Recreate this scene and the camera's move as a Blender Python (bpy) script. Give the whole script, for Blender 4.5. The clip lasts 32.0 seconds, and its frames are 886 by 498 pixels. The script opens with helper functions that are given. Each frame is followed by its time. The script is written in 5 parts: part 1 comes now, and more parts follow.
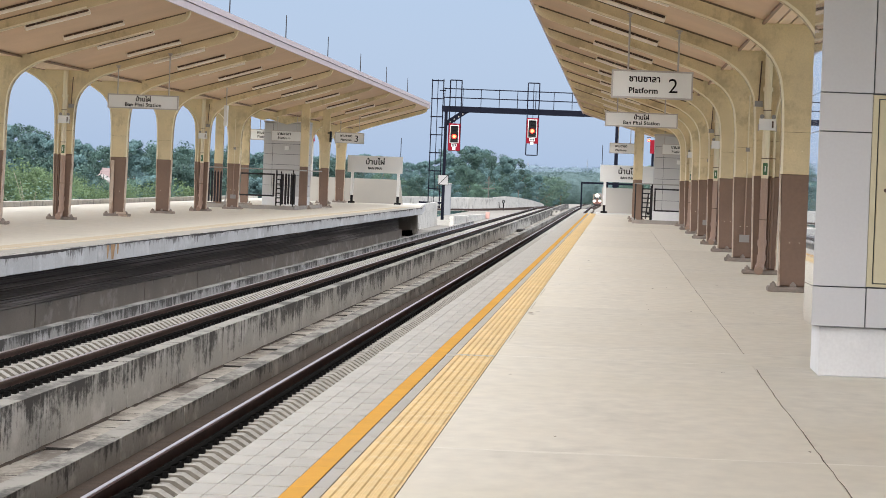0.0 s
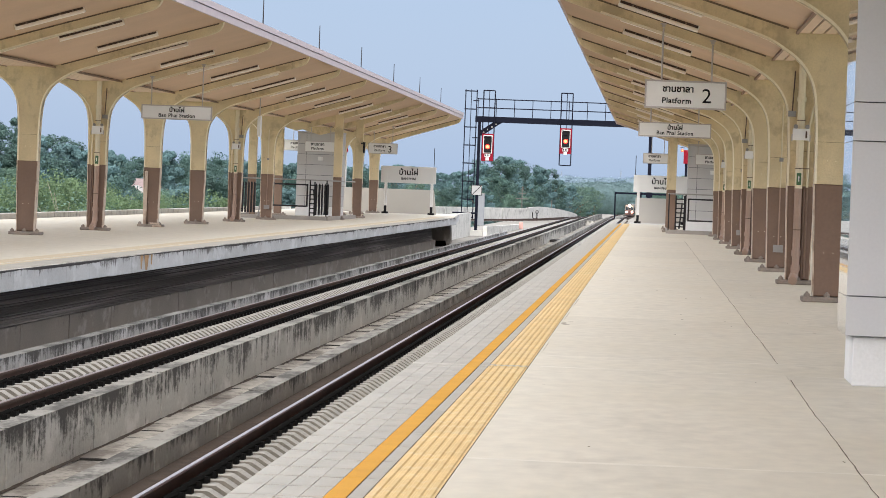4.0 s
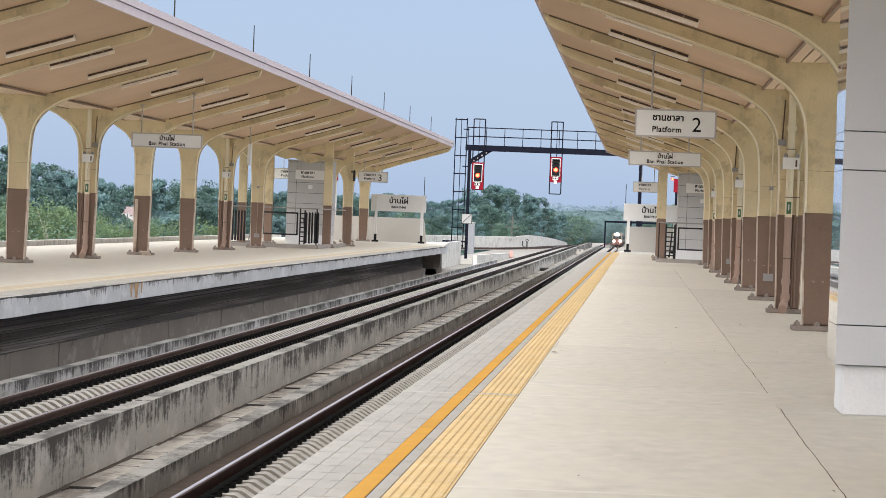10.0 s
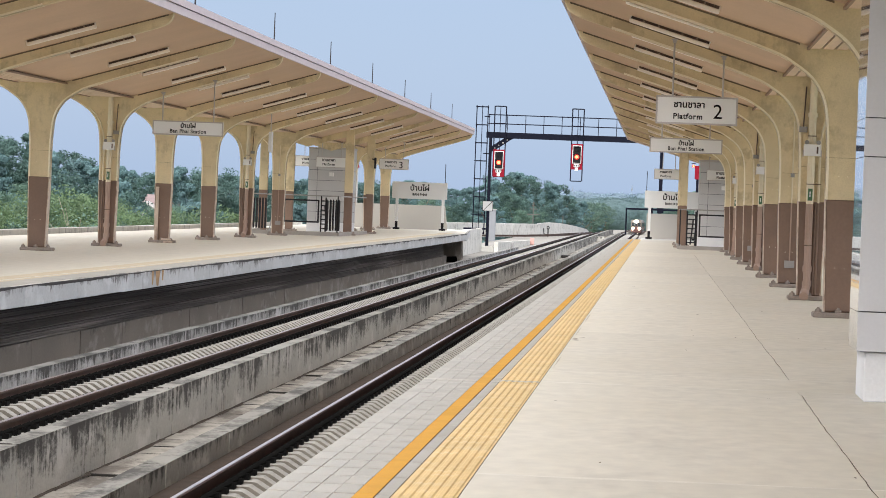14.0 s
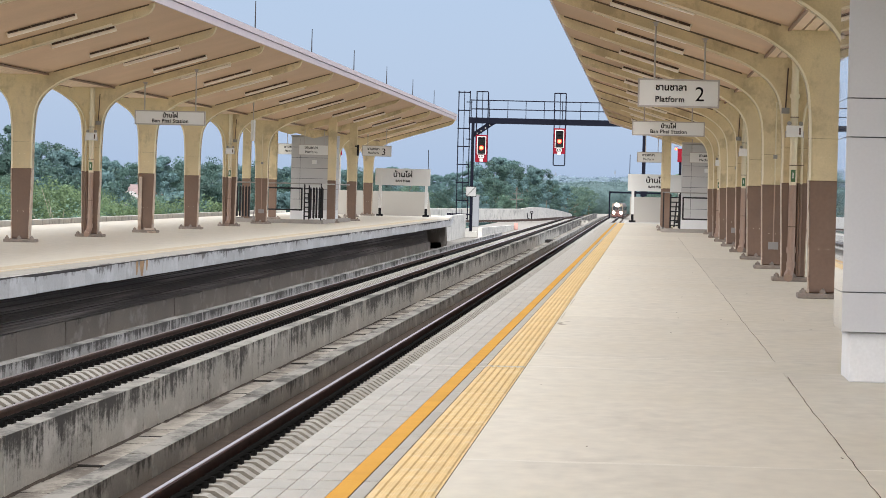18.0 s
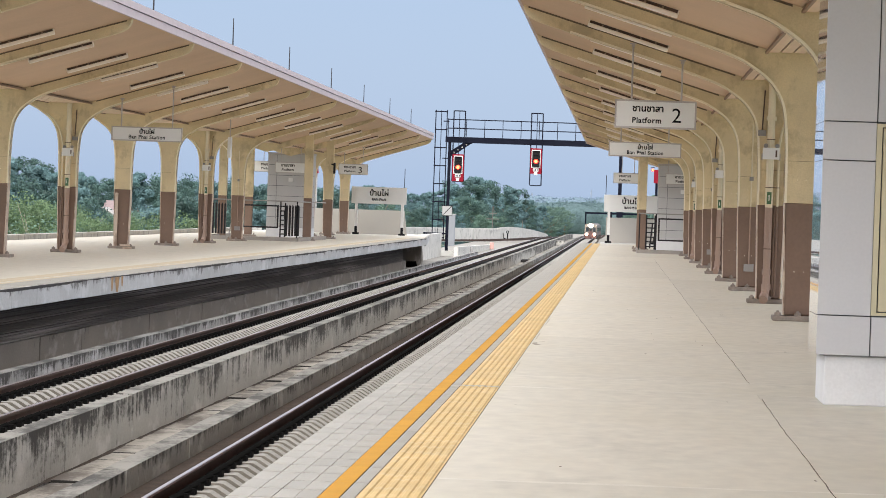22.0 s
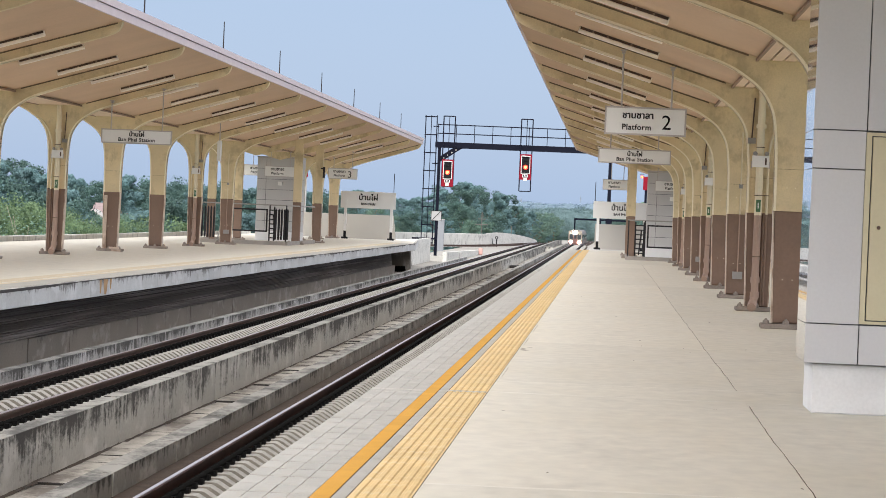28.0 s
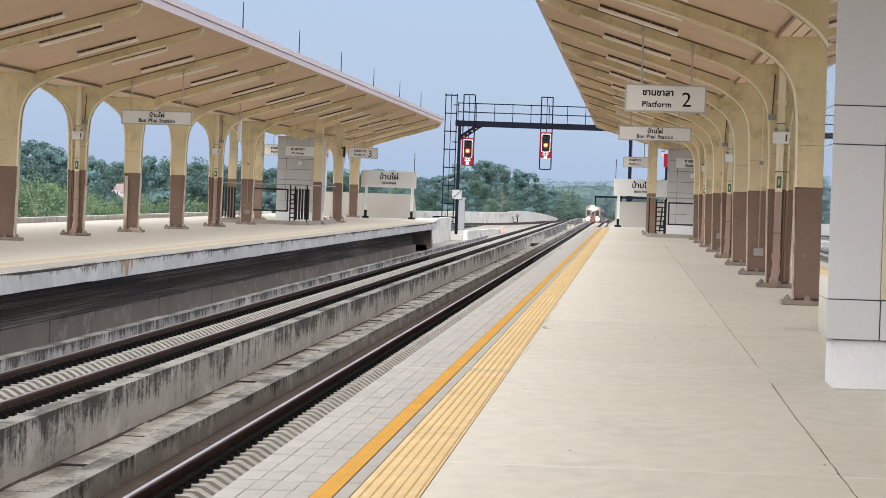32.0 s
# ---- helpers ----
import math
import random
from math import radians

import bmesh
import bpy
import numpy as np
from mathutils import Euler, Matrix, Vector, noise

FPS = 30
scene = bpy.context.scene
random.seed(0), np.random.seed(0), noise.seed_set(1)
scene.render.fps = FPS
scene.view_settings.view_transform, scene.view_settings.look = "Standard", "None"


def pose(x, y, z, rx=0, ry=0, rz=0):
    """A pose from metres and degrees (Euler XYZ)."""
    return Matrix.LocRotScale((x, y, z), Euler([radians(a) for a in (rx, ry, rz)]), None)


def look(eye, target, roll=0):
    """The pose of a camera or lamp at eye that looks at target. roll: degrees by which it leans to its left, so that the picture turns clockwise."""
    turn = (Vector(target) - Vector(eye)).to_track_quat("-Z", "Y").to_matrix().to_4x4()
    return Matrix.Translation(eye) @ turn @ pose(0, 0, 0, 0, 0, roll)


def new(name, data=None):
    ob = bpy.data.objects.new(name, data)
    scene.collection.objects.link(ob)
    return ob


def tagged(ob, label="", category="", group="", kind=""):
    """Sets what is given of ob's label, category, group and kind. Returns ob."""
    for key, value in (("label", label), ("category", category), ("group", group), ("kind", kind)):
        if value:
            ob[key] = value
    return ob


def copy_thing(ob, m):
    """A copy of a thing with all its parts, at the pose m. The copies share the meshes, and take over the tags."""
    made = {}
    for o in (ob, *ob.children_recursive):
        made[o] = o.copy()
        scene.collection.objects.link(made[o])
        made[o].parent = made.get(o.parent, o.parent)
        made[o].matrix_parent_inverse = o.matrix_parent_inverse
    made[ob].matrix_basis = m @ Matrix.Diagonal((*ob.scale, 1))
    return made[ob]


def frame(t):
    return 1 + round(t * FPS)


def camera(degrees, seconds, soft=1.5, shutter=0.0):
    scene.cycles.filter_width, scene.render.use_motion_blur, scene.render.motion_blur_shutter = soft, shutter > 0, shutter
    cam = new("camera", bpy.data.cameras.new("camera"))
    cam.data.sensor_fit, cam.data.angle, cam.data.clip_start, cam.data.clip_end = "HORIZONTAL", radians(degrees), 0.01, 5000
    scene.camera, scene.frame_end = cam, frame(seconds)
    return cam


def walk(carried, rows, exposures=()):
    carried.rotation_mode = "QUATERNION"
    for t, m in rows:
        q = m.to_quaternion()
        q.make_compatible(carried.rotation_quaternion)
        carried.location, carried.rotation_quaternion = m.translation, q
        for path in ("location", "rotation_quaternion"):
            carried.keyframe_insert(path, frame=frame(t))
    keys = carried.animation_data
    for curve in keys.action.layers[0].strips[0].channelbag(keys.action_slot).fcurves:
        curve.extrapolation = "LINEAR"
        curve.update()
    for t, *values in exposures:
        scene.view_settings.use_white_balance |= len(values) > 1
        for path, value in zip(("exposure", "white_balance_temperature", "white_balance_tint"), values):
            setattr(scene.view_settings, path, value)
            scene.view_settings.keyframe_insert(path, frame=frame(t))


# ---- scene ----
EYE = (1.908, 0.0, 1.458)  # a phone held at chest height, 1.9 m in from the platform edge
# seconds, turn to the left, tilt, lean (degrees)
SWAY = [
    (0, 2.607, -1.073, 2.233),
    (0.5, 2.646, -1.194, 2.230),
    (1, 2.778, -1.071, 2.425),
    (1.5, 2.881, -1.054, 2.512),
    (2, 2.928, -1.020, 2.079),
    (2.5, 2.875, -1.045, 2.235),
    (3, 2.964, -0.986, 2.776),
    (3.5, 3.106, -0.949, 2.120),
    (5.5, 3.224, -0.805, 2.471),
    (6, 3.306, -0.750, 2.393),
    (6.5, 3.297, -0.766, 2.289),
    (7, 2.836, -0.682, 2.339),
    (7.5, 2.780, -0.640, 2.643),
    (8, 2.798, -0.630, 2.075),
    (8.5, 2.707, -0.579, 2.219),
    (9, 2.755, -0.471, 2.425),
    (9.5, 2.989, -0.408, 2.297),
    (10, 2.989, -0.495, 2.228),
    (10.5, 2.973, -0.587, 2.258),
    (11, 2.709, -0.604, 2.086),
    (11.5, 2.624, -0.593, 2.374),
    (12, 2.837, -0.581, 2.232),
    (12.5, 2.919, -0.580, 2.235),
    (13, 2.996, -0.603, 2.379),
    (13.5, 3.192, -0.639, 2.383),
    (14, 3.303, -0.701, 2.162),
    (14.5, 3.198, -0.679, 1.722),
    (15, 3.161, -0.720, 2.264),
    (15.5, 3.505, -0.804, 2.054),
    (17.5, 3.344, -0.884, 1.676),
    (18, 3.052, -0.907, 1.388),
    (18.5, 2.960, -0.997, 1.801),
    (19, 2.960, -1.076, 1.516),
    (19.5, 3.013, -0.934, 1.540),
    (20, 2.869, -0.770, 1.374),
    (20.5, 2.628, -0.700, 1.574),
    (21, 2.660, -0.594, 1.992),
    (21.5, 2.707, -0.561, 2.009),
    (22, 2.689, -0.606, 1.941),
    (22.5, 2.676, -0.566, 1.739),
    (23, 2.642, -0.538, 2.136),
    (23.5, 2.633, -0.603, 2.574),
    (24, 2.706, -0.759, 2.595),
    (24.5, 2.784, -0.823, 2.527),
    (26.5, 2.586, -0.816, 2.283),
    (27, 2.564, -0.840, 2.324),
    (27.5, 2.556, -0.800, 2.463),
    (28, 2.522, -0.521, 2.406),
    (28.5, 2.622, -0.441, 2.196),
    (29, 2.617, -0.446, 2.403),
    (29.5, 2.703, -0.488, 2.403),
    (30, 2.816, -0.534, 2.453),
    (30.5, 2.846, -0.637, 2.189),
    (31, 2.864, -0.895, 2.262),
    (31.5, 2.862, -0.847, 2.224),
    (32, 2.829, -0.859, 2.002),
]
cam = camera(13.457, 32.0, soft=0.5)
walk(cam, [(t, pose(*EYE, 90 + tilt, 0, turn) @ pose(0, 0, 0, 0, 0, lean)) for t, turn, tilt, lean in SWAY], [(0, 2.1), (32, 2.1)])

# ---- light: bright haze, high soft sun ----
world = bpy.data.worlds.new("world")
scene.world = world
world.use_nodes = True
wn = world.node_tree
sky = wn.nodes.new("ShaderNodeTexSky")
sky.sky_type = "NISHITA"
sky.sun_disc = False
sky.sun_elevation, sky.sun_rotation = radians(33), radians(188)
sky.air_density, sky.dust_density, sky.ozone_density = 1.0, 1.2, 2.0
tint = wn.nodes.new("ShaderNodeTexCoord")
split = wn.nodes.new("ShaderNodeSeparateXYZ")
wn.links.new(tint.outputs["Generated"], split.inputs[0])
# bright haze: the veil grows brighter and whiter towards the zenith
veil = wn.nodes.new("ShaderNodeValToRGB")
veil.color_ramp.elements[0].position, veil.color_ramp.elements[0].color = 0.0, (0.54, 0.735, 1.10, 1)
veil.color_ramp.elements[1].position, veil.color_ramp.elements[1].color = 1.0, (3.7, 3.66, 3.55, 1)
mid = veil.color_ramp.elements.new(0.06)
mid.color = (0.50, 0.66, 1.02, 1)
upper = veil.color_ramp.elements.new(0.14)
upper.color = (0.50, 0.64, 0.96, 1)
cloud = veil.color_ramp.elements.new(0.34)
cloud.color = (2.55, 2.6, 2.78, 1)
wn.links.new(split.outputs["Z"], veil.inputs[0])
haze = wn.nodes.new("ShaderNodeMix")
haze.data_type = "RGBA"
haze.inputs["Factor"].default_value = 0.95
wn.links.new(sky.outputs[0], haze.inputs["A"])
wn.links.new(veil.outputs[0], haze.inputs["B"])
wn.nodes["Background"].inputs["Strength"].default_value = 0.15
wn.links.new(haze.outputs["Result"], wn.nodes["Background"].inputs["Color"])
sun_data = bpy.data.lights.new("sun", "SUN")
sun_data.energy, sun_data.angle, sun_data.color = 0.95, radians(50), (1.0, 0.95, 0.88)
sun = new("sun", sun_data)
sun.matrix_world = look((-8, -56, 37), (0, 0, 0))


# ---- materials ----
def mat(name, color, rough=0.7, metal=0.0, vary=0.12, scale=2.0, fine=40.0, bump=0.15, emit=0.0, stretch=(1, 1, 1), second=None, mask=(0.5, 0.7)):
    """A surface with broad stains, fine grain and slight relief. second: colour of stains between the mask's limits."""
    m = bpy.data.materials.new(name)
    m.use_nodes = True
    nt = m.node_tree
    n, l = nt.nodes, nt.links
    b = n["Principled BSDF"]
    b.inputs["Roughness"].default_value, b.inputs["Metallic"].default_value = rough, metal
    mp = n.new("ShaderNodeMapping")
    mp.inputs["Scale"].default_value = stretch
    geo = n.new("ShaderNodeNewGeometry")
    l.new(geo.outputs["Position"], mp.inputs["Vector"])
    big = n.new("ShaderNodeTexNoise")
    big.inputs["Scale"].default_value, big.inputs["Detail"].default_value = scale, 6
    small = n.new("ShaderNodeTexNoise")
    small.inputs["Scale"].default_value, small.inputs["Detail"].default_value = fine, 4
    l.new(mp.outputs[0], big.inputs["Vector"])
    l.new(mp.outputs[0], small.inputs["Vector"])
    add = n.new("ShaderNodeMath")
    add.operation = "MULTIPLY_ADD"
    add.inputs[1].default_value, add.inputs[2].default_value = 0.4, 0.0
    l.new(small.outputs[0], add.inputs[0])
    mix0 = n.new("ShaderNodeMath")
    mix0.operation = "MULTIPLY_ADD"
    mix0.inputs[1].default_value = 0.6
    l.new(big.outputs[0], mix0.inputs[0])
    l.new(add.outputs[0], mix0.inputs[2])
    ramp = n.new("ShaderNodeMapRange")
    ramp.inputs["From Min"].default_value, ramp.inputs["From Max"].default_value = 0.3, 0.7
    ramp.inputs["To Min"].default_value, ramp.inputs["To Max"].default_value = 1 - vary, 1 + vary
    l.new(mix0.outputs[0], ramp.inputs["Value"])
    oi = n.new("ShaderNodeObjectInfo")
    rnd = n.new("ShaderNodeMapRange")
    rnd.inputs["To Min"].default_value, rnd.inputs["To Max"].default_value = 1 - min(0.05, vary * 0.5), 1 + min(0.05, vary * 0.5)
    l.new(oi.outputs["Random"], rnd.inputs["Value"])
    both = n.new("ShaderNodeMath")
    both.operation = "MULTIPLY"
    l.new(ramp.outputs[0], both.inputs[0])
    l.new(rnd.outputs[0], both.inputs[1])
    base = n.new("ShaderNodeMix")
    base.data_type, base.blend_type = "RGBA", "MIX"
    base.inputs["Factor"].default_value = 0.0
    base.inputs["A"].default_value, base.inputs["B"].default_value = (*color, 1), (*(second or color), 1)
    if second:
        st = n.new("ShaderNodeMapRange")
        st.inputs["From Min"].default_value, st.inputs["From Max"].default_value = mask
        l.new(big.outputs[0], st.inputs["Value"])
        l.new(st.outputs[0], base.inputs["Factor"])
    scl = n.new("ShaderNodeVectorMath")
    scl.operation = "SCALE"
    l.new(base.outputs["Result"], scl.inputs[0])
    l.new(both.outputs[0], scl.inputs["Scale"])
    l.new(scl.outputs[0], b.inputs["Base Color"])
    if bump:
        bp = n.new("ShaderNodeBump")
        bp.inputs["Strength"].default_value, bp.inputs["Distance"].default_value = bump, 0.01
        l.new(small.outputs[0], bp.inputs["Height"])
        l.new(bp.outputs[0], b.inputs["Normal"])
    if emit:
        b.inputs["Emission Color"].default_value, b.inputs["Emission Strength"].default_value = (*color, 1), emit
    return m


def streaked(name, color, dirt, amount, drip=0.35, run=5.0, rough=0.85, from_top=0.0):
    """Cast concrete with patchy dirt and irregular drips that run down its faces."""
    m = mat(name, color, rough, vary=0.14, scale=1.6, fine=45, bump=0.35)
    n, l = m.node_tree.nodes, m.node_tree.links
    b = n["Principled BSDF"]
    plain = b.inputs["Base Color"].links[0].from_socket
    geo = n.new("ShaderNodeNewGeometry")
    layers = []
    for scale, stretch, detail in ((run, (1, 1, drip), 5), (1.1, (1, 1, 1.2), 6), (14.0, (1, 1, 0.6), 4)):
        mp = n.new("ShaderNodeMapping")
        mp.inputs["Scale"].default_value = stretch
        l.new(geo.outputs["Position"], mp.inputs["Vector"])
        t = n.new("ShaderNodeTexNoise")
        t.inputs["Scale"].default_value, t.inputs["Detail"].default_value, t.inputs["Roughness"].default_value = scale, detail, 0.65
        l.new(mp.outputs[0], t.inputs["Vector"])
        layers.append(t.outputs[0])
    s1 = n.new("ShaderNodeMath")
    s1.operation = "MULTIPLY_ADD"
    s1.inputs[1].default_value = 1.7
    l.new(layers[1], s1.inputs[0])
    l.new(layers[0], s1.inputs[2])
    s2 = n.new("ShaderNodeMath")
    s2.operation = "MULTIPLY_ADD"
    s2.inputs[1].default_value = 0.35
    l.new(layers[2], s2.inputs[0])
    l.new(s1.outputs[0], s2.inputs[2])
    # the drips start from the top edge of each cast length
    gen = n.new("ShaderNodeTexCoord")
    sep = n.new("ShaderNodeSeparateXYZ")
    l.new(gen.outputs["Generated"], sep.inputs[0])
    top = n.new("ShaderNodeMath")
    top.operation = "MULTIPLY_ADD"
    top.inputs[1].default_value = from_top
    l.new(sep.outputs["Z"], top.inputs[0])
    l.new(s2.outputs[0], top.inputs[2])
    r = n.new("ShaderNodeMapRange")
    r.interpolation_type = "SMOOTHSTEP"
    r.inputs["From Min"].default_value, r.inputs["From Max"].default_value = 1.575 - amount + from_top * 0.5, 1.90 - amount + from_top * 0.5
    l.new(top.outputs[0], r.inputs["Value"])
    mx = n.new("ShaderNodeMix")
    mx.data_type = "RGBA"
    mx.inputs["B"].default_value = (*dirt, 1)
    l.new(r.outputs[0], mx.inputs["Factor"])
    l.new(plain, mx.inputs["A"])
    l.new(mx.outputs["Result"], b.inputs["Base Color"])
    return m


def weathered(name, color, pale, dirt, top, grime=0.35, drips=0.5, amount=0.0, edge=0.5, rough=0.88):
    """Old cast concrete: blotches, wide drips from the upper edge, bleached patches, and a mottled top face."""
    m = mat(name, color, rough, vary=0.16, scale=0.9, fine=28, bump=0.4, stretch=(1, 0.45, 1))
    n, l = m.node_tree.nodes, m.node_tree.links
    b = n["Principled BSDF"]
    plain = b.inputs["Base Color"].links[0].from_socket
    geo = n.new("ShaderNodeNewGeometry")

    def tex(scale, stretch, detail, rough_=0.62):
        mp = n.new("ShaderNodeMapping")
        mp.inputs["Scale"].default_value = stretch
        l.new(geo.outputs["Position"], mp.inputs["Vector"])
        t = n.new("ShaderNodeTexNoise")
        t.inputs["Scale"].default_value, t.inputs["Detail"].default_value, t.inputs["Roughness"].default_value = scale, detail, rough_
        l.new(mp.outputs[0], t.inputs["Vector"])
        return t.outputs[0]

    def ma(x, k, y):
        o = n.new("ShaderNodeMath")
        o.operation = "MULTIPLY_ADD"
        l.new(x, o.inputs[0])
        o.inputs[1].default_value = k
        if isinstance(y, float):
            o.inputs[2].default_value = y
        else:
            l.new(y, o.inputs[2])
        return o.outputs[0]

    def limits(x, lo, hi):
        r = n.new("ShaderNodeMapRange")
        r.interpolation_type = "SMOOTHSTEP"
        r.inputs["From Min"].default_value, r.inputs["From Max"].default_value = lo, hi
        l.new(x, r.inputs["Value"])
        return r.outputs[0]

    def blend(f, a, c):
        mx = n.new("ShaderNodeMix")
        mx.data_type = "RGBA"
        l.new(f, mx.inputs["Factor"])
        if isinstance(a, tuple):
            mx.inputs["A"].default_value = (*a, 1)
        else:
            l.new(a, mx.inputs["A"])
        if isinstance(c, tuple):
            mx.inputs["B"].default_value = (*c, 1)
        else:
            l.new(c, mx.inputs["B"])
        return mx.outputs["Result"]

    blotch = tex(1.5, (1, 0.35, 1.3), 8)
    drip = tex(5.0, (1, 0.75, 0.16), 6, 0.7)
    speck = tex(16.0, (1, 0.4, 1), 5, 0.7)
    bleach = tex(2.3, (1, 0.30, 0.8), 6)
    gen = n.new("ShaderNodeTexCoord")
    sep = n.new("ShaderNodeSeparateXYZ")
    l.new(gen.outputs["Generated"], sep.inputs[0])
    v = ma(blotch, 1.0, ma(drip, drips, ma(speck, 0.45, ma(sep.outputs["Z"], edge, -0.5 * edge - 0.5 * drips - 0.225 - 0.5))))
    side = blend(limits(bleach, 0.52, 0.66), plain, pale)
    side = blend(limits(v, grime - amount - 0.16, grime - amount + 0.10), side, dirt)
    w = ma(blotch, 1.1, ma(speck, 0.4, -0.75))
    upper = blend(limits(w, -0.10 - amount, 0.16 - amount), top, dirt)
    nrm = n.new("ShaderNodeSeparateXYZ")
    l.new(geo.outputs["Normal"], nrm.inputs[0])
    l.new(blend(limits(nrm.outputs["Z"], 0.55, 0.8), side, upper), b.inputs["Base Color"])
    return m


M_SLAB = mat("platform_concrete", (0.70, 0.665, 0.58), 0.6, vary=0.17, scale=1.0, fine=8.0, stretch=(0.8, 0.32, 1), second=(0.605, 0.57, 0.485), mask=(0.44, 0.66))
M_GROUT = mat("paver_grout", (0.27, 0.262, 0.25), 0.9)
M_TILE = mat("pale_paver", (0.39, 0.375, 0.345), 0.6, vary=0.12, scale=1.5, fine=60)
M_ORANGE = mat("orange_line_paint", (0.60, 0.31, 0.03), 0.65, vary=0.08, scale=3)
M_FADED_O = mat("faded_orange_line", (0.56, 0.48, 0.355), 0.7, vary=0.14, scale=3)
M_FADED_Y = mat("faded_tactile_yellow", (0.60, 0.515, 0.37), 0.7, vary=0.12, scale=3)
M_YELLOW = mat("tactile_yellow", (0.72, 0.52, 0.235), 0.5, vary=0.10, scale=4, second=(0.70, 0.56, 0.33), mask=(0.5, 0.75))
M_CONC = weathered("weathered_concrete", (0.40, 0.388, 0.362), (0.54, 0.525, 0.50), (0.047, 0.044, 0.041), (0.235, 0.225, 0.208), grime=0.17, drips=1.0, edge=0.45)
M_CONC_TOP = weathered("dirty_concrete", (0.20, 0.175, 0.15), (0.26, 0.24, 0.21), (0.11, 0.092, 0.078), (0.31, 0.285, 0.25), edge=0.0)
M_LOWER = weathered("brown_stained_concrete", (0.195, 0.170, 0.147), (0.29, 0.265, 0.24), (0.070, 0.061, 0.054), (0.20, 0.18, 0.16), grime=0.36, drips=1.1, edge=0.3)
M_BLEACHED = weathered("bleached_concrete", (0.40, 0.40, 0.40), (0.62, 0.62, 0.64), (0.065, 0.063, 0.062), (0.26, 0.25, 0.24), grime=0.10, drips=1.3, edge=0.35)
M_PALE = streaked("pale_concrete", (0.56, 0.548, 0.52), (0.30, 0.295, 0.28), 0.04)
M_FASCIA = weathered("platform_fascia", (0.52, 0.53, 0.545), (0.63, 0.64, 0.66), (0.15, 0.145, 0.145), (0.50, 0.48, 0.44), grime=0.29, drips=1.3, edge=0.60)
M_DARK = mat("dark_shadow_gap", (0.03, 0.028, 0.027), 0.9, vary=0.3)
# dark banded concrete of the recess below the far platform's edge
M_DARKBAND = mat("dark_recess_concrete", (0.088, 0.076, 0.070), 0.9, vary=0.4, scale=2.5, stretch=(1, 0.06, 5), second=(0.15, 0.132, 0.124), mask=(0.54, 0.72))
M_BATTEN = mat("dark_batten_concrete", (0.115, 0.100, 0.092), 0.9, vary=0.45, scale=1.2, stretch=(1, 0.05, 6), second=(0.25, 0.225, 0.21), mask=(0.5, 0.68))
# darker copy of the weathered concrete, used on the low upstand
M_UPSTAND = weathered("darker_streaked_concrete", (0.31, 0.298, 0.275), (0.50, 0.485, 0.46), (0.043, 0.040, 0.037), (0.225, 0.215, 0.198), grime=0.30, drips=1.0, edge=0.55)
M_RAIL = mat("rail_brown_steel", (0.042, 0.020, 0.018), 0.85, 0.0, vary=0.4)
M_RAIL_DUSTY = mat("rail_dusty_brown", (0.066, 0.036, 0.027), 0.9, 0.0, vary=0.35, scale=3)
M_SHINE = mat("polished_rail_head", (0.34, 0.31, 0.34), 0.35, 1.0, vary=0.15)
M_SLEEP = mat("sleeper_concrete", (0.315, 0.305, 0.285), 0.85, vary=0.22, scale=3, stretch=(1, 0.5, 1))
M_SLEEP_SIDE = mat("sleeper_side_shade", (0.165, 0.150, 0.130), 0.9, vary=0.3, scale=5)
M_CLIP = mat("rail_clip_black", (0.004, 0.004, 0.004), 1.0)
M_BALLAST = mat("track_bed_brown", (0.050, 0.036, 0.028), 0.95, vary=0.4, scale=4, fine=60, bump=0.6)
M_CREAM = streaked("column_cream_paint", (0.70, 0.575, 0.355), (0.52, 0.42, 0.255), 0.05, drip=0.5, run=2.6, rough=0.6)
M_BROWN = mat("column_brown_paint", (0.205, 0.130, 0.093), 0.55, vary=0.14, scale=1.5, fine=20)
M_EDGE = mat("rib_edge_lit_cream", (0.92, 0.83, 0.64), 0.5, vary=0.05)
M_PLATE = mat("base_plate_grout", (0.285, 0.238, 0.205), 0.8, vary=0.3, scale=6)
M_SOFFIT = mat("soffit_tan_board", (0.60, 0.415, 0.275), 0.7, vary=0.08, scale=0.6, fine=15, bump=0.05)
M_VALLEY = mat("gutter_batten_brown", (0.26, 0.155, 0.10), 0.6, vary=0.15)
M_SOFFIT2 = mat("valley_board", (0.72, 0.55, 0.41), 0.7, vary=0.07)
M_ROOF = mat("roof_edge_metal", (0.58, 0.485, 0.50), 0.5, vary=0.06)
M_LAMPB = mat("lamp_body_brown", (0.10, 0.06, 0.045), 0.6)
M_TUBE = mat("lamp_tube_cover", (0.95, 0.87, 0.78), 0.4, vary=0.03)
M_BOARD = mat("name_board_white", (0.70, 0.695, 0.68), 0.45, vary=0.03, bump=0)
M_SIGN = mat("sign_white", (0.80, 0.79, 0.77), 0.4, vary=0.03, bump=0)
M_SIGNF = mat("sign_frame", (0.48, 0.44, 0.42), 0.45, vary=0.05)
M_INK = mat("sign_black_ink", (0.007, 0.007, 0.009), 0.5, vary=0.05, bump=0)
M_CLAD = mat("grey_composite_panel", (0.64, 0.64, 0.665), 0.35, 0.0, vary=0.05, scale=0.7, bump=0.02)
M_GLOSS = mat("glossy_side_panel", (0.66, 0.69, 0.74), 0.02, 0.7, vary=0.04, bump=0)
M_PLINTH = mat("plinth_render", (0.80, 0.80, 0.81), 0.7, vary=0.08)
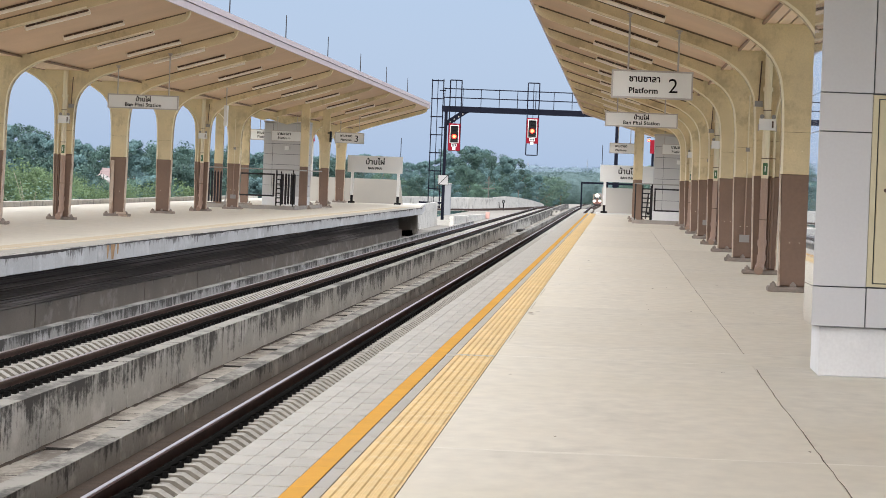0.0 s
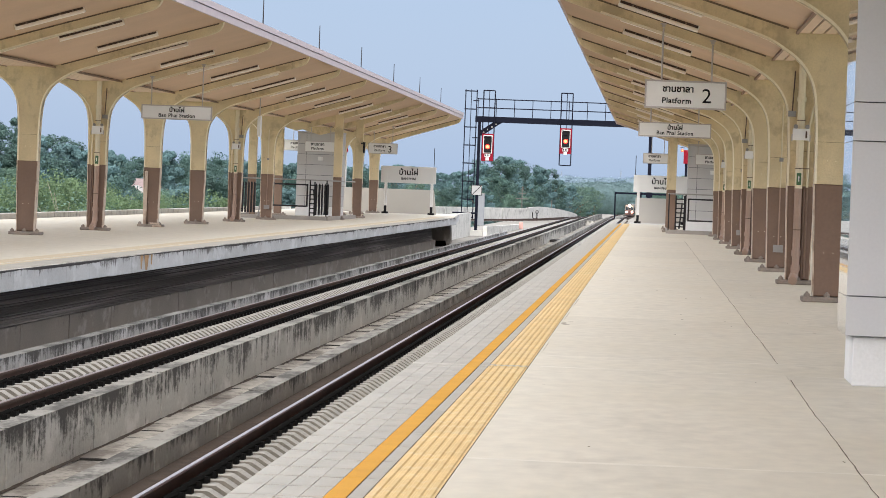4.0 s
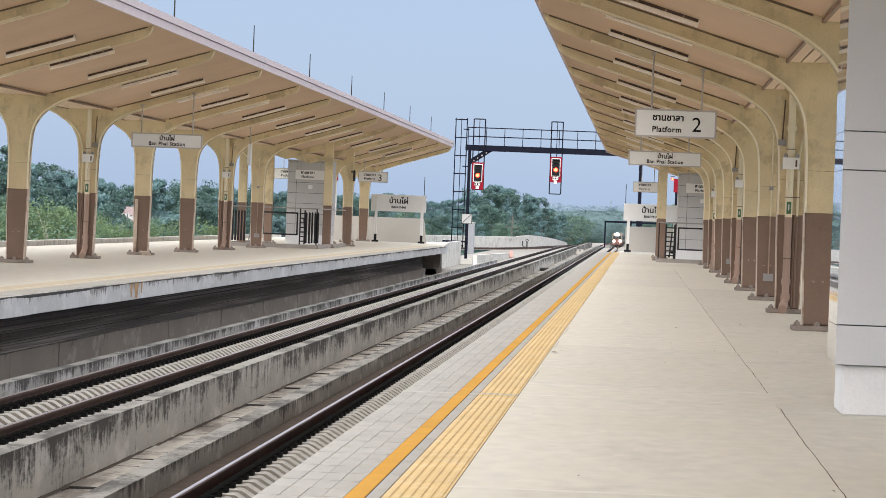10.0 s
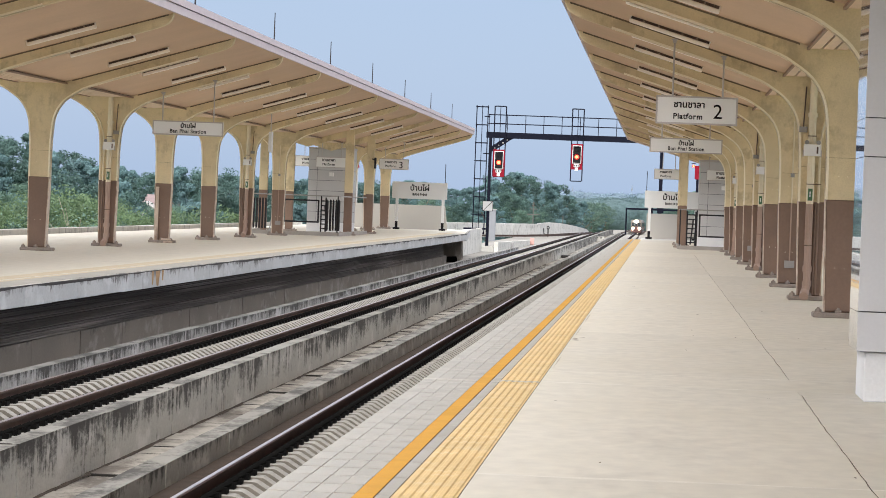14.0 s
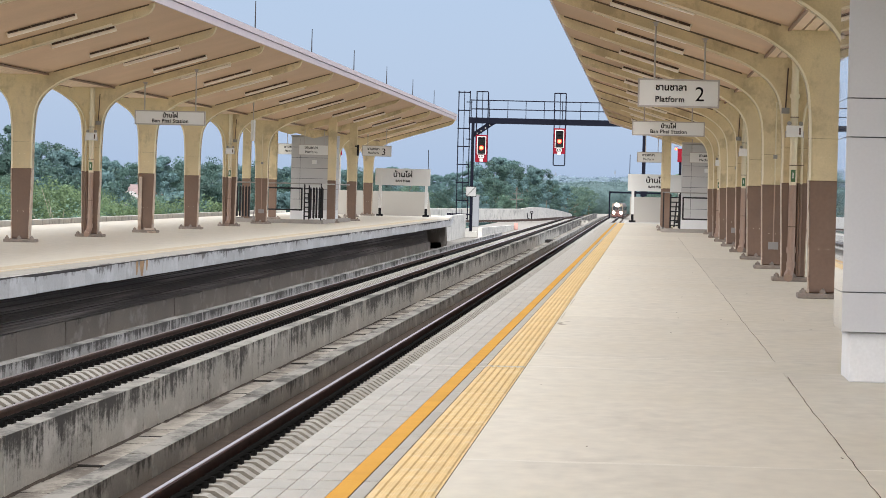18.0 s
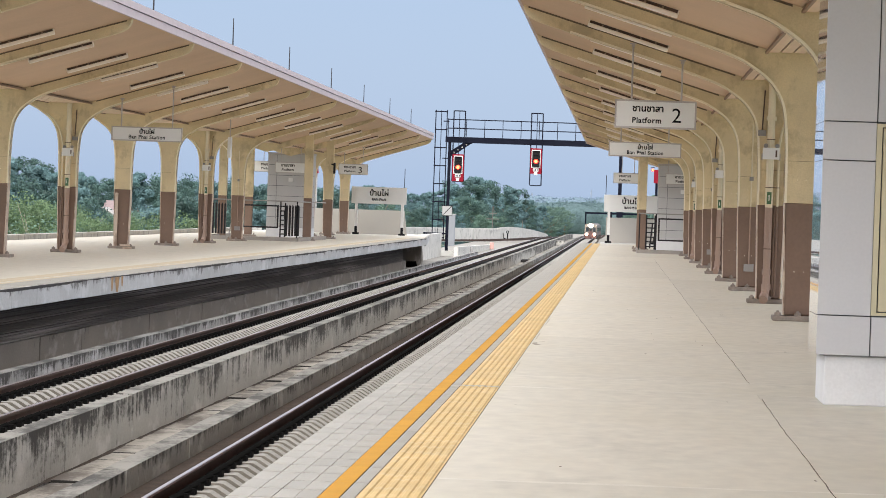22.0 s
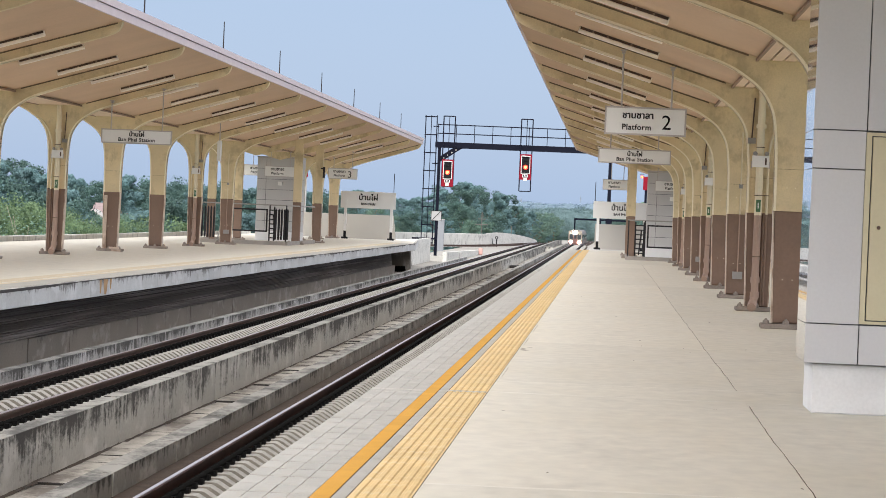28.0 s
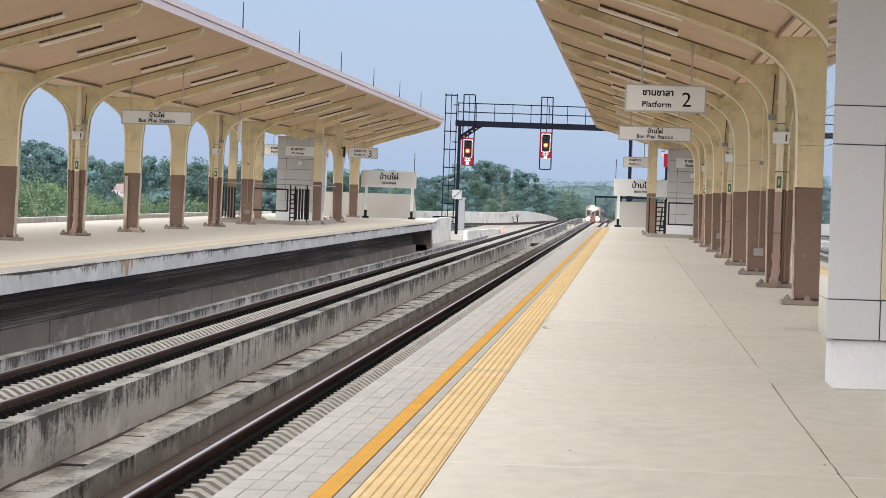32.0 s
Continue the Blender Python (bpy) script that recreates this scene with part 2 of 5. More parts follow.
M_DOOR = mat("cream_cabinet_door", (0.66, 0.60, 0.42), 0.45, vary=0.04)
M_STEEL = mat("navy_black_steel", (0.004, 0.0052, 0.014), 0.75, 0.0, vary=0.15)
M_FENCE = mat("fence_black_steel", (0.03, 0.028, 0.03), 0.5, 0.2, vary=0.15)
M_POST = mat("white_paint", (0.31, 0.31, 0.31), 0.5, vary=0.06)
M_RED = mat("signal_red_board", (0.20, 0.004, 0.016), 0.6, vary=0.08)
M_LIT = mat("signal_lamp_red", (0.25, 0.004, 0.003), 0.4, emit=0.9, bump=0)
M_WALL = mat("end_wall_render", (0.42, 0.395, 0.36), 0.75, vary=0.06, scale=0.7)
M_LIFT = mat("lift_tower_panel", (0.52, 0.51, 0.51), 0.5, vary=0.05)
M_KERB = mat("kerb_grey_concrete", (0.34, 0.31, 0.28), 0.85, vary=0.2, scale=2)
M_GREEN = mat("green_sticker", (0.06, 0.14, 0.06), 0.5)
M_PIPE_T = mat("pipe_cream", (0.74, 0.65, 0.47), 0.5, vary=0.08)
M_PIPE_B = mat("pipe_brown", (0.375, 0.258, 0.20), 0.5, vary=0.10)
M_BOX = mat("junction_box_grey", (0.30, 0.285, 0.27), 0.5, vary=0.05)
M_GROUND = mat("ground_grass", (0.07, 0.10, 0.04), 0.95, vary=0.3, scale=0.05, fine=2)
M_DECK = mat("viaduct_deck", (0.25, 0.235, 0.215), 0.9, vary=0.2, scale=0.6)


# ---- mesh helpers ----
M_CORE = mat("signal_lamp_core", (0.25, 0.02, 0.01), 0.4, emit=1.6, bump=0)
for m, c in ((M_LIT, (1.0, 0.014, 0.008, 1)), (M_CORE, (1.0, 0.24, 0.06, 1))):
    m.node_tree.nodes["Principled BSDF"].inputs["Emission Color"].default_value = c
# soot, rust and matt black paint hardly shine
for m in (M_RED, M_ORANGE, M_YELLOW, M_STEEL, M_RAIL, M_CLIP, M_DARKBAND, M_BALLAST, M_DARK, M_FENCE, M_INK):
    m.node_tree.nodes["Principled BSDF"].inputs["Specular IOR Level"].default_value = 0.15


def box(bm, x0, x1, y0, y1, z0, z1):
    vs = [bm.verts.new((x, y, z)) for z in (z0, z1) for y in (y0, y1) for x in (x0, x1)]
    for q in ((0, 2, 3, 1), (4, 5, 7, 6), (0, 1, 5, 4), (2, 6, 7, 3), (0, 4, 6, 2), (1, 3, 7, 5)):
        bm.faces.new([vs[i] for i in q])


def prism(bm, pts, y0, y1):
    """A closed outline in x and z, drawn out along y."""
    a = [bm.verts.new((x, y0, z)) for x, z in pts]
    b = [bm.verts.new((x, y1, z)) for x, z in pts]
    k = len(pts)
    bm.faces.new(a)
    bm.faces.new(b[::-1])
    for i in range(k):
        bm.faces.new((a[i], b[i], b[(i + 1) % k], a[(i + 1) % k]))


def slab(bm, pts, z0, z1):
    """A closed outline in x and y with a thickness."""
    a = [bm.verts.new((x, y, z0)) for x, y in pts]
    b = [bm.verts.new((x, y, z1)) for x, y in pts]
    k = len(pts)
    bm.faces.new(a[::-1])
    bm.faces.new(b)
    for i in range(k):
        bm.faces.new((a[i], a[(i + 1) % k], b[(i + 1) % k], b[i]))


def rod(bm, p, q, r, n=8, r2=None):
    p, q = Vector(p), Vector(q)
    w = (q - p).normalized()
    u = w.orthogonal().normalized()
    v = w.cross(u)
    rings = []
    for c, rr in ((p, r), (q, r if r2 is None else r2)):
        rings.append([bm.verts.new(c + rr * (math.cos(2 * math.pi * i / n) * u + math.sin(2 * math.pi * i / n) * v)) for i in range(n)])
    a, b = rings
    bm.faces.new(a[::-1])
    bm.faces.new(b)
    for i in range(n):
        bm.faces.new((a[i], a[(i + 1) % n], b[(i + 1) % n], b[i]))


def sweep(bm, outline, path):
    """An outline in x and z carried along rows of (x, y, z)."""
    prev = None
    first = None
    for px, py, pz in path:
        ring = [bm.verts.new((px + x, py, pz + z)) for x, z in outline]
        if prev:
            for i in range(len(ring)):
                j = (i + 1) % len(ring)
                bm.faces.new((prev[i], ring[i], ring[j], prev[j]))
        else:
            first = ring
        prev = ring
    bm.faces.new(first)
    bm.faces.new(prev[::-1])


def finish(bm, name, material, bevel=0.0):
    if bevel:
        bmesh.ops.bevel(bm, geom=list(bm.edges), offset=bevel, segments=1, affect="EDGES", clamp_overlap=True)
    bmesh.ops.recalc_face_normals(bm, faces=bm.faces)
    me = bpy.data.meshes.new(name)
    bm.to_mesh(me)
    bm.free()
    me.materials.append(material)
    return me


def part(name, bm, material, parent=None, label="", bevel=0.0):
    ob = new(name, finish(bm, name, material, bevel))
    ob.parent = parent
    if label:
        ob["label"] = label
    return ob


def made(fn, *args):
    bm = bmesh.new()
    fn(bm, *args)
    return bm


def boxes(*rows):
    bm = bmesh.new()
    for r in rows:
        box(bm, *r)
    return bm


def rods(*rows):
    bm = bmesh.new()
    for r in rows:
        rod(bm, *r)
    return bm


def text(words, size, x, y, z, parent, material=M_INK, name="lettering", align="LEFT", bold=0.0, space=1.0):
    """Raised lettering that faces the near end of the platform."""
    cu = bpy.data.curves.new(name, "FONT")
    cu.body, cu.size, cu.align_x, cu.extrude, cu.bevel_depth, cu.bevel_resolution = words, size, align, 0.002, bold, 0
    cu.resolution_u, cu.space_character = 4, space
    tmp = bpy.data.objects.new("tmp", cu)
    me = bpy.data.meshes.new_from_object(tmp)
    bpy.data.objects.remove(tmp)
    me.materials.clear()
    me.materials.append(material)
    ob = new(name, me)
    ob.matrix_basis = pose(x, y, z, 90, 0, 0)
    ob.parent = parent
    return ob


def step(a, b, v):
    u = min(1.0, max(0.0, (v - a) / (b - a)))
    return u * u * (3 - 2 * u)


def track_shift(y):
    return -3.2 * step(400, 690, y) + 0.6 * step(720, 1200, y)


def track_drop(y):
    return -3.2 * step(380, 800, y) - 0.9 * step(800, 1250, y)

# ---- large structure ----
M_LIP = mat("edge_black_grime", (0.036, 0.032, 0.034), 0.9, vary=0.5, scale=4)
M_RUST = mat("rust_run", (0.40, 0.245, 0.12), 0.9, vary=0.4, scale=6)
M_SOIL = mat("brown_grit", (0.042, 0.029, 0.021), 0.95, vary=0.4, scale=6, fine=80, bump=0.6)
M_SCUFF = mat("scuffed_concrete", (0.33, 0.29, 0.24), 0.8, vary=0.6, scale=9)
M_SMEAR = mat("smeared_cement", (0.71, 0.68, 0.61), 0.7, vary=0.14, scale=3)
M_CRACK = mat("joint_line_brown", (0.115, 0.080, 0.058), 0.9, vary=0.5, scale=5)
M_SEAM = mat("seam_cement", (0.47, 0.45, 0.42), 0.7, vary=0.1)
NEAR_X, FAR_X = -1.55, -5.705   # track centres
COL_R, COL_L = 4.53, -12.56     # column rows of the two platforms
BAY = 10.947
ALONG = [-30, 0, 60, 120, 180] + list(range(200, 1300, 20))


def rail_path(cx, y0=-30.0, y1=1290.0):
    ys = [y0] + [y for y in ALONG if y0 < y < y1] + [y1]
    return [(cx + track_shift(y), y, track_drop(y)) for y in ys]


bm = bmesh.new()
xs = [-4000, -1500, -600, -250, -120, -60, -20, 10, 60, 200, 600, 1500, 4000]
ys = [-400, -100, 0, 100, 250, 500, 900, 1500, 2500, 4500]
grid = [[bm.verts.new((x, y, -7.5)) for x in xs] for y in ys]
for j in range(len(ys) - 1):
    for i in range(len(xs) - 1):
        bm.faces.new((grid[j][i], grid[j][i + 1], grid[j + 1][i + 1], grid[j + 1][i]))
ground = tagged(part("ground", bm, M_GROUND), "green overgrown land below the raised railway", "ground", kind="structure")

deck = tagged(part("viaduct_deck", made(sweep, [(-8.0, -1.45), (8.0, -1.45), (8.0, -2.8), (-8.0, -2.8)], rail_path(-3.6)), M_DECK), "grey concrete deck carrying both tracks", "deck", kind="structure")
pier_bm = bmesh.new()
for y in range(-20, 1290, 30):
    box(pier_bm, -6.5 + track_shift(y), -0.5 + track_shift(y), y, y + 2, -7.6, -2.7 + track_drop(y))
part("piers", pier_bm, M_DECK, deck)
track_bed = tagged(part("track_bed", made(sweep, [(-1.15, -1.40), (1.15, -1.40), (1.15, -1.46), (-1.15, -1.46)], rail_path(NEAR_X)), M_BALLAST), "brown dusty bed under the near track", "track bed", kind="structure")
track_bed2 = tagged(part("track_bed", made(sweep, [(-1.35, -1.39), (1.7, -1.39), (1.7, -1.46), (-1.35, -1.46)], rail_path(FAR_X)), M_BALLAST), "brown dusty bed under the far track", "track bed", kind="structure")

# low upstand, cable trough and wall between the tracks
median = tagged(new("median_wall"), "streaked concrete wall and cable trough between the tracks", "wall", kind="structure")


def wall_run(name, x0, x1, z0, z1, y0, y1, length, material, parent, far_end):
    """Cast lengths with open joints, then one long run in the distance."""
    bmw = bmesh.new()
    box(bmw, x0, x1, 0.03, length - 0.03, z0, z1)
    me = finish(bmw, name, material)
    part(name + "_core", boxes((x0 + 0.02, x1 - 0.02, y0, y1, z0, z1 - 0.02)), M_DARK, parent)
    y = y0
    while y < y1:
        ob = new(name, me)
        ob.location = (random.uniform(-0.006, 0.006), y, random.uniform(-0.006, 0.006))
        ob.parent = parent
        y += length
    if far_end > y:
        o = [(x0, z0), (x1, z0), (x1, z1), (x0, z1)]
        part(name + "_run", made(sweep, o, rail_path(0.0, y, far_end)), material, parent)


wall_run("upstand", -2.795, -2.57, -1.46, -1.05, 24.3, 196, 5.1, M_UPSTAND, median, 1250)
wall_run("dividing_wall", -3.71, -3.51, -1.46, -0.745, 21.7, 240, 5.1, M_CONC, median, 1250)
cov = bmesh.new()
box(cov, -3.50, -2.80, 0.014, 1.086, -1.46, -1.28)
cover_mesh = finish(cov, "trough_cover", M_CONC_TOP, 0.008)
cover_mesh.materials.append(M_DARK)   # ends black: gap shadow and washed-in dirt put into the colour
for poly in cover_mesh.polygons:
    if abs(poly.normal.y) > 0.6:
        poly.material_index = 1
for i in range(138):
    ob = new("trough_cover", cover_mesh)
    ob.location, ob.rotation_euler = (0, 26 + 1.1 * i, random.uniform(-0.010, 0.0)), (random.uniform(-0.006, 0.006), random.uniform(-0.004, 0.004), random.uniform(-0.012, 0.012))
    ob.parent = median
part("trough_cover_run", made(sweep, [(-3.51, -1.46), (-2.79, -1.46), (-2.79, -1.30), (-3.51, -1.30)], rail_path(0.0, 178, 1250)), M_CONC_TOP, median)
grit = bmesh.new()
edge = [(26 + 0.35 * i, random.uniform(0.012, 0.04)) for i in range(440)]
for foot, side in ((-3.51, 1), (-2.79, -1)):
    rows = [[grit.verts.new((foot + side * dx, y, -1.278 + dz)) for dx, dz in ((-0.01, 0.008 + w * 0.45), (w * 0.5, 0.008), (w, -0.01))] for y, w in edge]
    for p, q in zip(rows, rows[1:]):
        for k in range(2):
            grit.faces.new((p[k], p[k + 1], q[k + 1], q[k]))
tagged(part("grit", grit, M_SOIL, median, "brown grit gathered along the wall's foot"), kind="stuff")
# solid dark block paints the shade inside the duct's mouth
part("duct_mouth", boxes((-3.45, -2.85, 205.0, 209.0, -1.30, -1.16)), M_DARK, median, "dark open cable duct")
part("bed_shoulder", made(sweep, [(-2.575, -1.46), (-2.185, -1.46), (-2.185, -1.25), (-2.54, -1.256), (-2.575, -1.295)], rail_path(0.0)), M_BALLAST, median, "brown dust and grit beside the rail")
wall_run("far_upstand", -7.32, -7.12, -1.46, -1.185, 34, 190, 4.0, M_BLEACHED, median, 240)


# tracks
def rail_outline(top):
    z = -1.26
    return [(-0.065, z), (0.065, z), (0.065, z + 0.015), (0.012, z + 0.035), (0.012, z + 0.115), (0.035, z + 0.125), (0.035, top - 0.006), (-0.035, top - 0.006), (-0.035, z + 0.125), (-0.012, z + 0.115), (-0.012, z + 0.035), (-0.065, z + 0.015)]


def sleeper_bm(bm):
    """A cast sleeper with raised seats and a lower waist, along x."""
    top = [(-0.98, -1.30), (-0.94, -1.265), (-0.33, -1.262), (-0.30, -1.266), (-0.17, -1.345), (0.17, -1.345), (0.30, -1.266), (0.33, -1.262), (0.94, -1.265), (0.98, -1.30)]
    rows = [(-0.135, -0.19), (-0.125, -0.012), (-0.105, 0.0), (0.105, 0.0), (0.125, -0.012), (0.135, -0.19)]
    grid = [[bm.verts.new((x, y, z + dz)) for x, z in top] for y, dz in rows]
    for a, b in zip(grid, grid[1:]):
        for i in range(len(top) - 1):
            bm.faces.new((a[i], a[i + 1], b[i + 1], b[i]))
    for i in (0, -1):
        bm.faces.new([r[i] for r in grid])


def clip_boxes(bm, y, hidden):
    """The sprung clips, pads and shoulders on both sides of both rails."""
    for rx in (-0.535, 0.535):
        for s in (-1, 1):
            if hidden and rx < 0 and s < 0:
                continue
            x = rx + s * 0.11
            box(bm, x - 0.045, x + 0.045, y - 0.09, y + 0.09, -1.27, -1.20)
            rod(bm, (x - s * 0.05, y - 0.06, -1.215), (x + s * 0.06, y, -1.165), 0.028, 5)
            rod(bm, (x + s * 0.06, y, -1.165), (x - s * 0.05, y + 0.06, -1.215), 0.028, 5)


sleeper_mesh = finish(made(sleeper_bm), "sleeper", M_SLEEP)
# faces across the track are darkened, their shade put into the colour
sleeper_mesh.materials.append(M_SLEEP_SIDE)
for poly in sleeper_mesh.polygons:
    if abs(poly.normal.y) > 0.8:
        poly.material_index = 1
for cx, label, y0, y1 in ((NEAR_X, "near track with shiny worn rail heads on concrete sleepers", 28.0, 200.0), (FAR_X, "far track with brown rails on concrete sleepers", 36.0, 212.0)):
    track = tagged(new("railway_track"), label, "railway track", "tracks", "structure")
    for side in (-0.535, 0.535):
        rail = part("rail", made(sweep, rail_outline(-1.1), rail_path(cx + side)), M_RAIL if cx == NEAR_X else M_RAIL_DUSTY, track)
        part("rail_head", made(sweep, [(-0.030, -1.107), (0.014, -1.107), (0.011, -1.100), (-0.027, -1.100)], rail_path(cx + side)), M_SHINE, rail, "polished running surface")
    y = y0
    while y < y1:
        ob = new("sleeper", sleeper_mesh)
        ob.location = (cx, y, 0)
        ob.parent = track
        y += 0.6
    cb = bmesh.new()
    yy = y0
    while yy < 150:
        clip_boxes(cb, yy, cx == NEAR_X)
        yy += 0.6
    clips = part("rail_clips", cb, M_CLIP, track, "black sprung rail clips")
    clips.location.x = cx
    tagged(clips, kind="stuff")
    far_clips = bmesh.new()
    for side in (-0.535, 0.535):
        for q in (-1, 1):
            x = side + q * 0.105
            sweep(far_clips, [(x - 0.05, -1.27), (x + 0.05, -1.27), (x + 0.03, -1.19), (x - 0.03, -1.19)], rail_path(cx, 150.3, 520.0))
    tagged(part("rail_clips", far_clips, M_CLIP, track, "black rail clips running on in the distance"), kind="stuff")
    rest = bmesh.new()
    for k in range(int((y0 + 25) / 0.6)):
        box(rest, cx - 1.0, cx + 1.0, y0 - 0.72 - 0.6 * k, y0 - 0.48 - 0.6 * k, -1.42, -1.265)
    while y < 900:
        d, s = track_drop(y), track_shift(y)
        box(rest, cx - 1.0 + s, cx + 1.0 + s, y - 0.12, y + 0.12, -1.42 + d, -1.265 + d)
        y += 0.6 if y < 400 else 1.2
    tagged(part("sleeper_rest", rest, M_SLEEP, track), kind="stuff")

# platform 2, underfoot
platform = tagged(new("platform"), "wide pale concrete island platform with a tactile edge", "platform", kind="structure")
part("platform_body", boxes((0.16, 9.0, -25, 189, -1.5, -0.16), (0.0, 9.1, -25.0, 189.0, -0.16, -0.035)), M_PALE, platform)
cuts = [-25.0, -1.6, 9.35, 20.3, 31.3, 33.45] + [44.4 + 10.947 * i for i in range(14)]
cuts = [c for c in cuts if c < 188] + [189.0]
for a, b in zip(cuts, cuts[1:]):
    spans = [(0.957, 9.1)] if abs(a - 31.3) < 0.1 else [(0.957, 3.0955), (3.0965, 9.1)]
    if a > 60:
        spans = [(0.957, 9.1)] if a > 130 else spans
    for x0, x1 in spans:
        part("slab_panel", boxes((x0, x1, a + 0.004, b - 0.004, -0.034, 0.0)), M_SLAB, platform, bevel=0.0015)
crack = bmesh.new()
for a, b in ((9.35, 31.28), (33.5, 130.0)):
    edge, y, off = [], a, 0.0
    while y < b:
        off = 0.7 * off + random.uniform(-0.006, 0.006)
        w = random.uniform(0.0022, 0.0044) if y < 31.5 else random.uniform(0.0014, 0.0034)
        edge.append([crack.verts.new((3.096 + off + s * w, y, 0.0012)) for s in (-1, 1)])
        y += random.uniform(0.25, 0.6)
    for p, q in zip(edge, edge[1:]):
        crack.faces.new((p[0], p[1], q[1], q[0]))
part("joint_line", crack, M_CRACK, platform, "thin uneven brown joint line")
seams = bmesh.new()
for c in cuts[1:-1]:
    edge, x = [], 0.97
    while x < 9.0:
        y = c + random.uniform(-0.02, 0.02)
        w = random.uniform(0.02, 0.07)
        edge.append([seams.verts.new((x, y + s * w, 0.0010)) for s in (-1, 1)])
        x += random.uniform(0.2, 0.5)
    for p, q in zip(edge, edge[1:]):
        seams.faces.new((p[0], p[1], q[1], q[0]))
scuff = bmesh.new()
for x, y, rx, ry in ((1.035, 41.5, 0.055, 0.14), (1.0, 41.9, 0.03, 0.3), (1.07, 42.4, 0.05, 0.07), (0.984, 44.5, 0.006, 1.6), (0.984, 50.0, 0.006, 2.2), (0.984, 35.5, 0.005, 1.4)):
    ring = [scuff.verts.new((x + rx * k * math.cos(a), y + ry * k * math.sin(a), 0.0009)) for a, k in ((2 * math.pi * i / 14, random.uniform(0.45, 1.1)) for i in range(14))]
    scuff.faces.new(ring)
part("scuff", scuff, M_SCUFF, platform, "dark scuffs beside the tactile strip")
litter = bmesh.new()
for i in range(26):
    x, y, k = random.uniform(1.1, 4.2), random.uniform(20, 75), random.uniform(0.008, 0.02)
    ring = [litter.verts.new((x + k * random.uniform(0.6, 1.2) * math.cos(a), y + 1.6 * k * math.sin(a), 0.002 + random.uniform(0, 0.006))) for a in (0.3, 1.5, 2.6, 3.7, 5.0)]
    litter.faces.new(ring)
tagged(part("litter", litter, M_CRACK, platform, "small dry scraps on the platform"), kind="stuff")
part("seam_smear", seams, M_SMEAR, platform, "pale cement smeared along the slab joints")
part("grout_bed", boxes((0.0, 0.954, -25.0, 189.0, -0.0348, -0.006)), M_GROUT, platform)
# pavers, line, strip and tactile units along the edge
W4 = 0.444 / 4
paver_mesh = finish(boxes((0.001, W4 - 0.001, 0.026, 0.574, -0.02, -0.001)), "edge_paver", M_TILE, 0.002)
strip_mesh = finish(boxes((0.553, 0.626, 0.02, 1.18, -0.02, -0.001)), "strip_paver", M_TILE, 0.002)
line_mesh = finish(boxes((0.445, 0.549, 0.002, 1.198, -0.02, 0.001)), "line_unit", M_ORANGE, 0.002)


def tactile_bm(bm, y0, y1):
    box(bm, 0.632, 0.952, y0 + 0.0005, y1 - 0.0005, -0.02, 0.0)
    for i in range(6):
        x = 0.660 + i * 0.0525
        a = [bm.verts.new((x + dx, y, z)) for y in (y0 + 0.0, y1 - 0.0) for dx, z in ((-0.018, 0.0), (-0.011, 0.006), (0.011, 0.006), (0.018, 0.0))]
        for k in range(3):
            bm.faces.new((a[k], a[k + 1], a[k + 5], a[k + 4]))


tact_mesh = finish(made(tactile_bm, 0.0, 0.6), "tactile_unit", M_YELLOW)
pav = bmesh.new()
for i in range(300):
    y = 13.8 + 0.6 * i
    if y > 188:
        break
    for k in range(4):
        if 4 <= i < 79:
            ob = new("edge_paver", paver_mesh)
            ob.location = (k * W4, y, random.uniform(-0.0012, 0.0012))
            ob.parent = platform
        else:
            box(pav, k * W4 + 0.0015, (k + 1) * W4 - 0.0015, y + 0.02, y + 0.58, -0.02, -0.001)
    if i % 2 == 0:
        for n, me in (("strip_paver", strip_mesh), ("line_unit", line_mesh)):
            ob = new(n, me)
            ob.location = (0, y, 0)
            ob.parent = platform
    ob = new("tactile_unit", tact_mesh)
    ob.location = (0, y, random.uniform(-0.0006, 0.0003))
    ob.parent = platform
for i in range(64):
    for k in range(4):
        box(pav, k * W4 + 0.0015, (k + 1) * W4 - 0.0015, -24.6 + 0.6 * i + 0.02, -24.6 + 0.6 * i + 0.58, -0.02, -0.001)
part("line_run", boxes((0.445, 0.549, -25, 13.798, -0.02, 0.001)), M_ORANGE, platform)
part("strip_run", boxes((0.553, 0.626, -25, 13.798, -0.02, -0.001)), M_TILE, platform)
part("tactile_run", made(tactile_bm, -25, 13.799), M_YELLOW, platform)
tagged(part("edge_paver_rest", pav, M_TILE, platform), kind="stuff")

part("edge_dirt", boxes((0.5495, 0.5525, 14, 120, -0.01, -0.0005), (0.6265, 0.6315, 14, 120, -0.01, -0.0005), (0.9525, 0.9565, 14, 120, -0.01, -0.0005)), M_SOIL, platform, "brown dirt packed beside the painted line and tactile strip")
part("seam_cover", boxes((0.0, 0.444, 31.0, 31.14, -0.002, 0.003), (0.554, 0.626, 31.0, 31.14, -0.002, 0.003), (0.632, 0.952, 31.03, 31.14, 0.0, 0.0075)), M_SEAM, platform, "pale cement over the expansion joint")

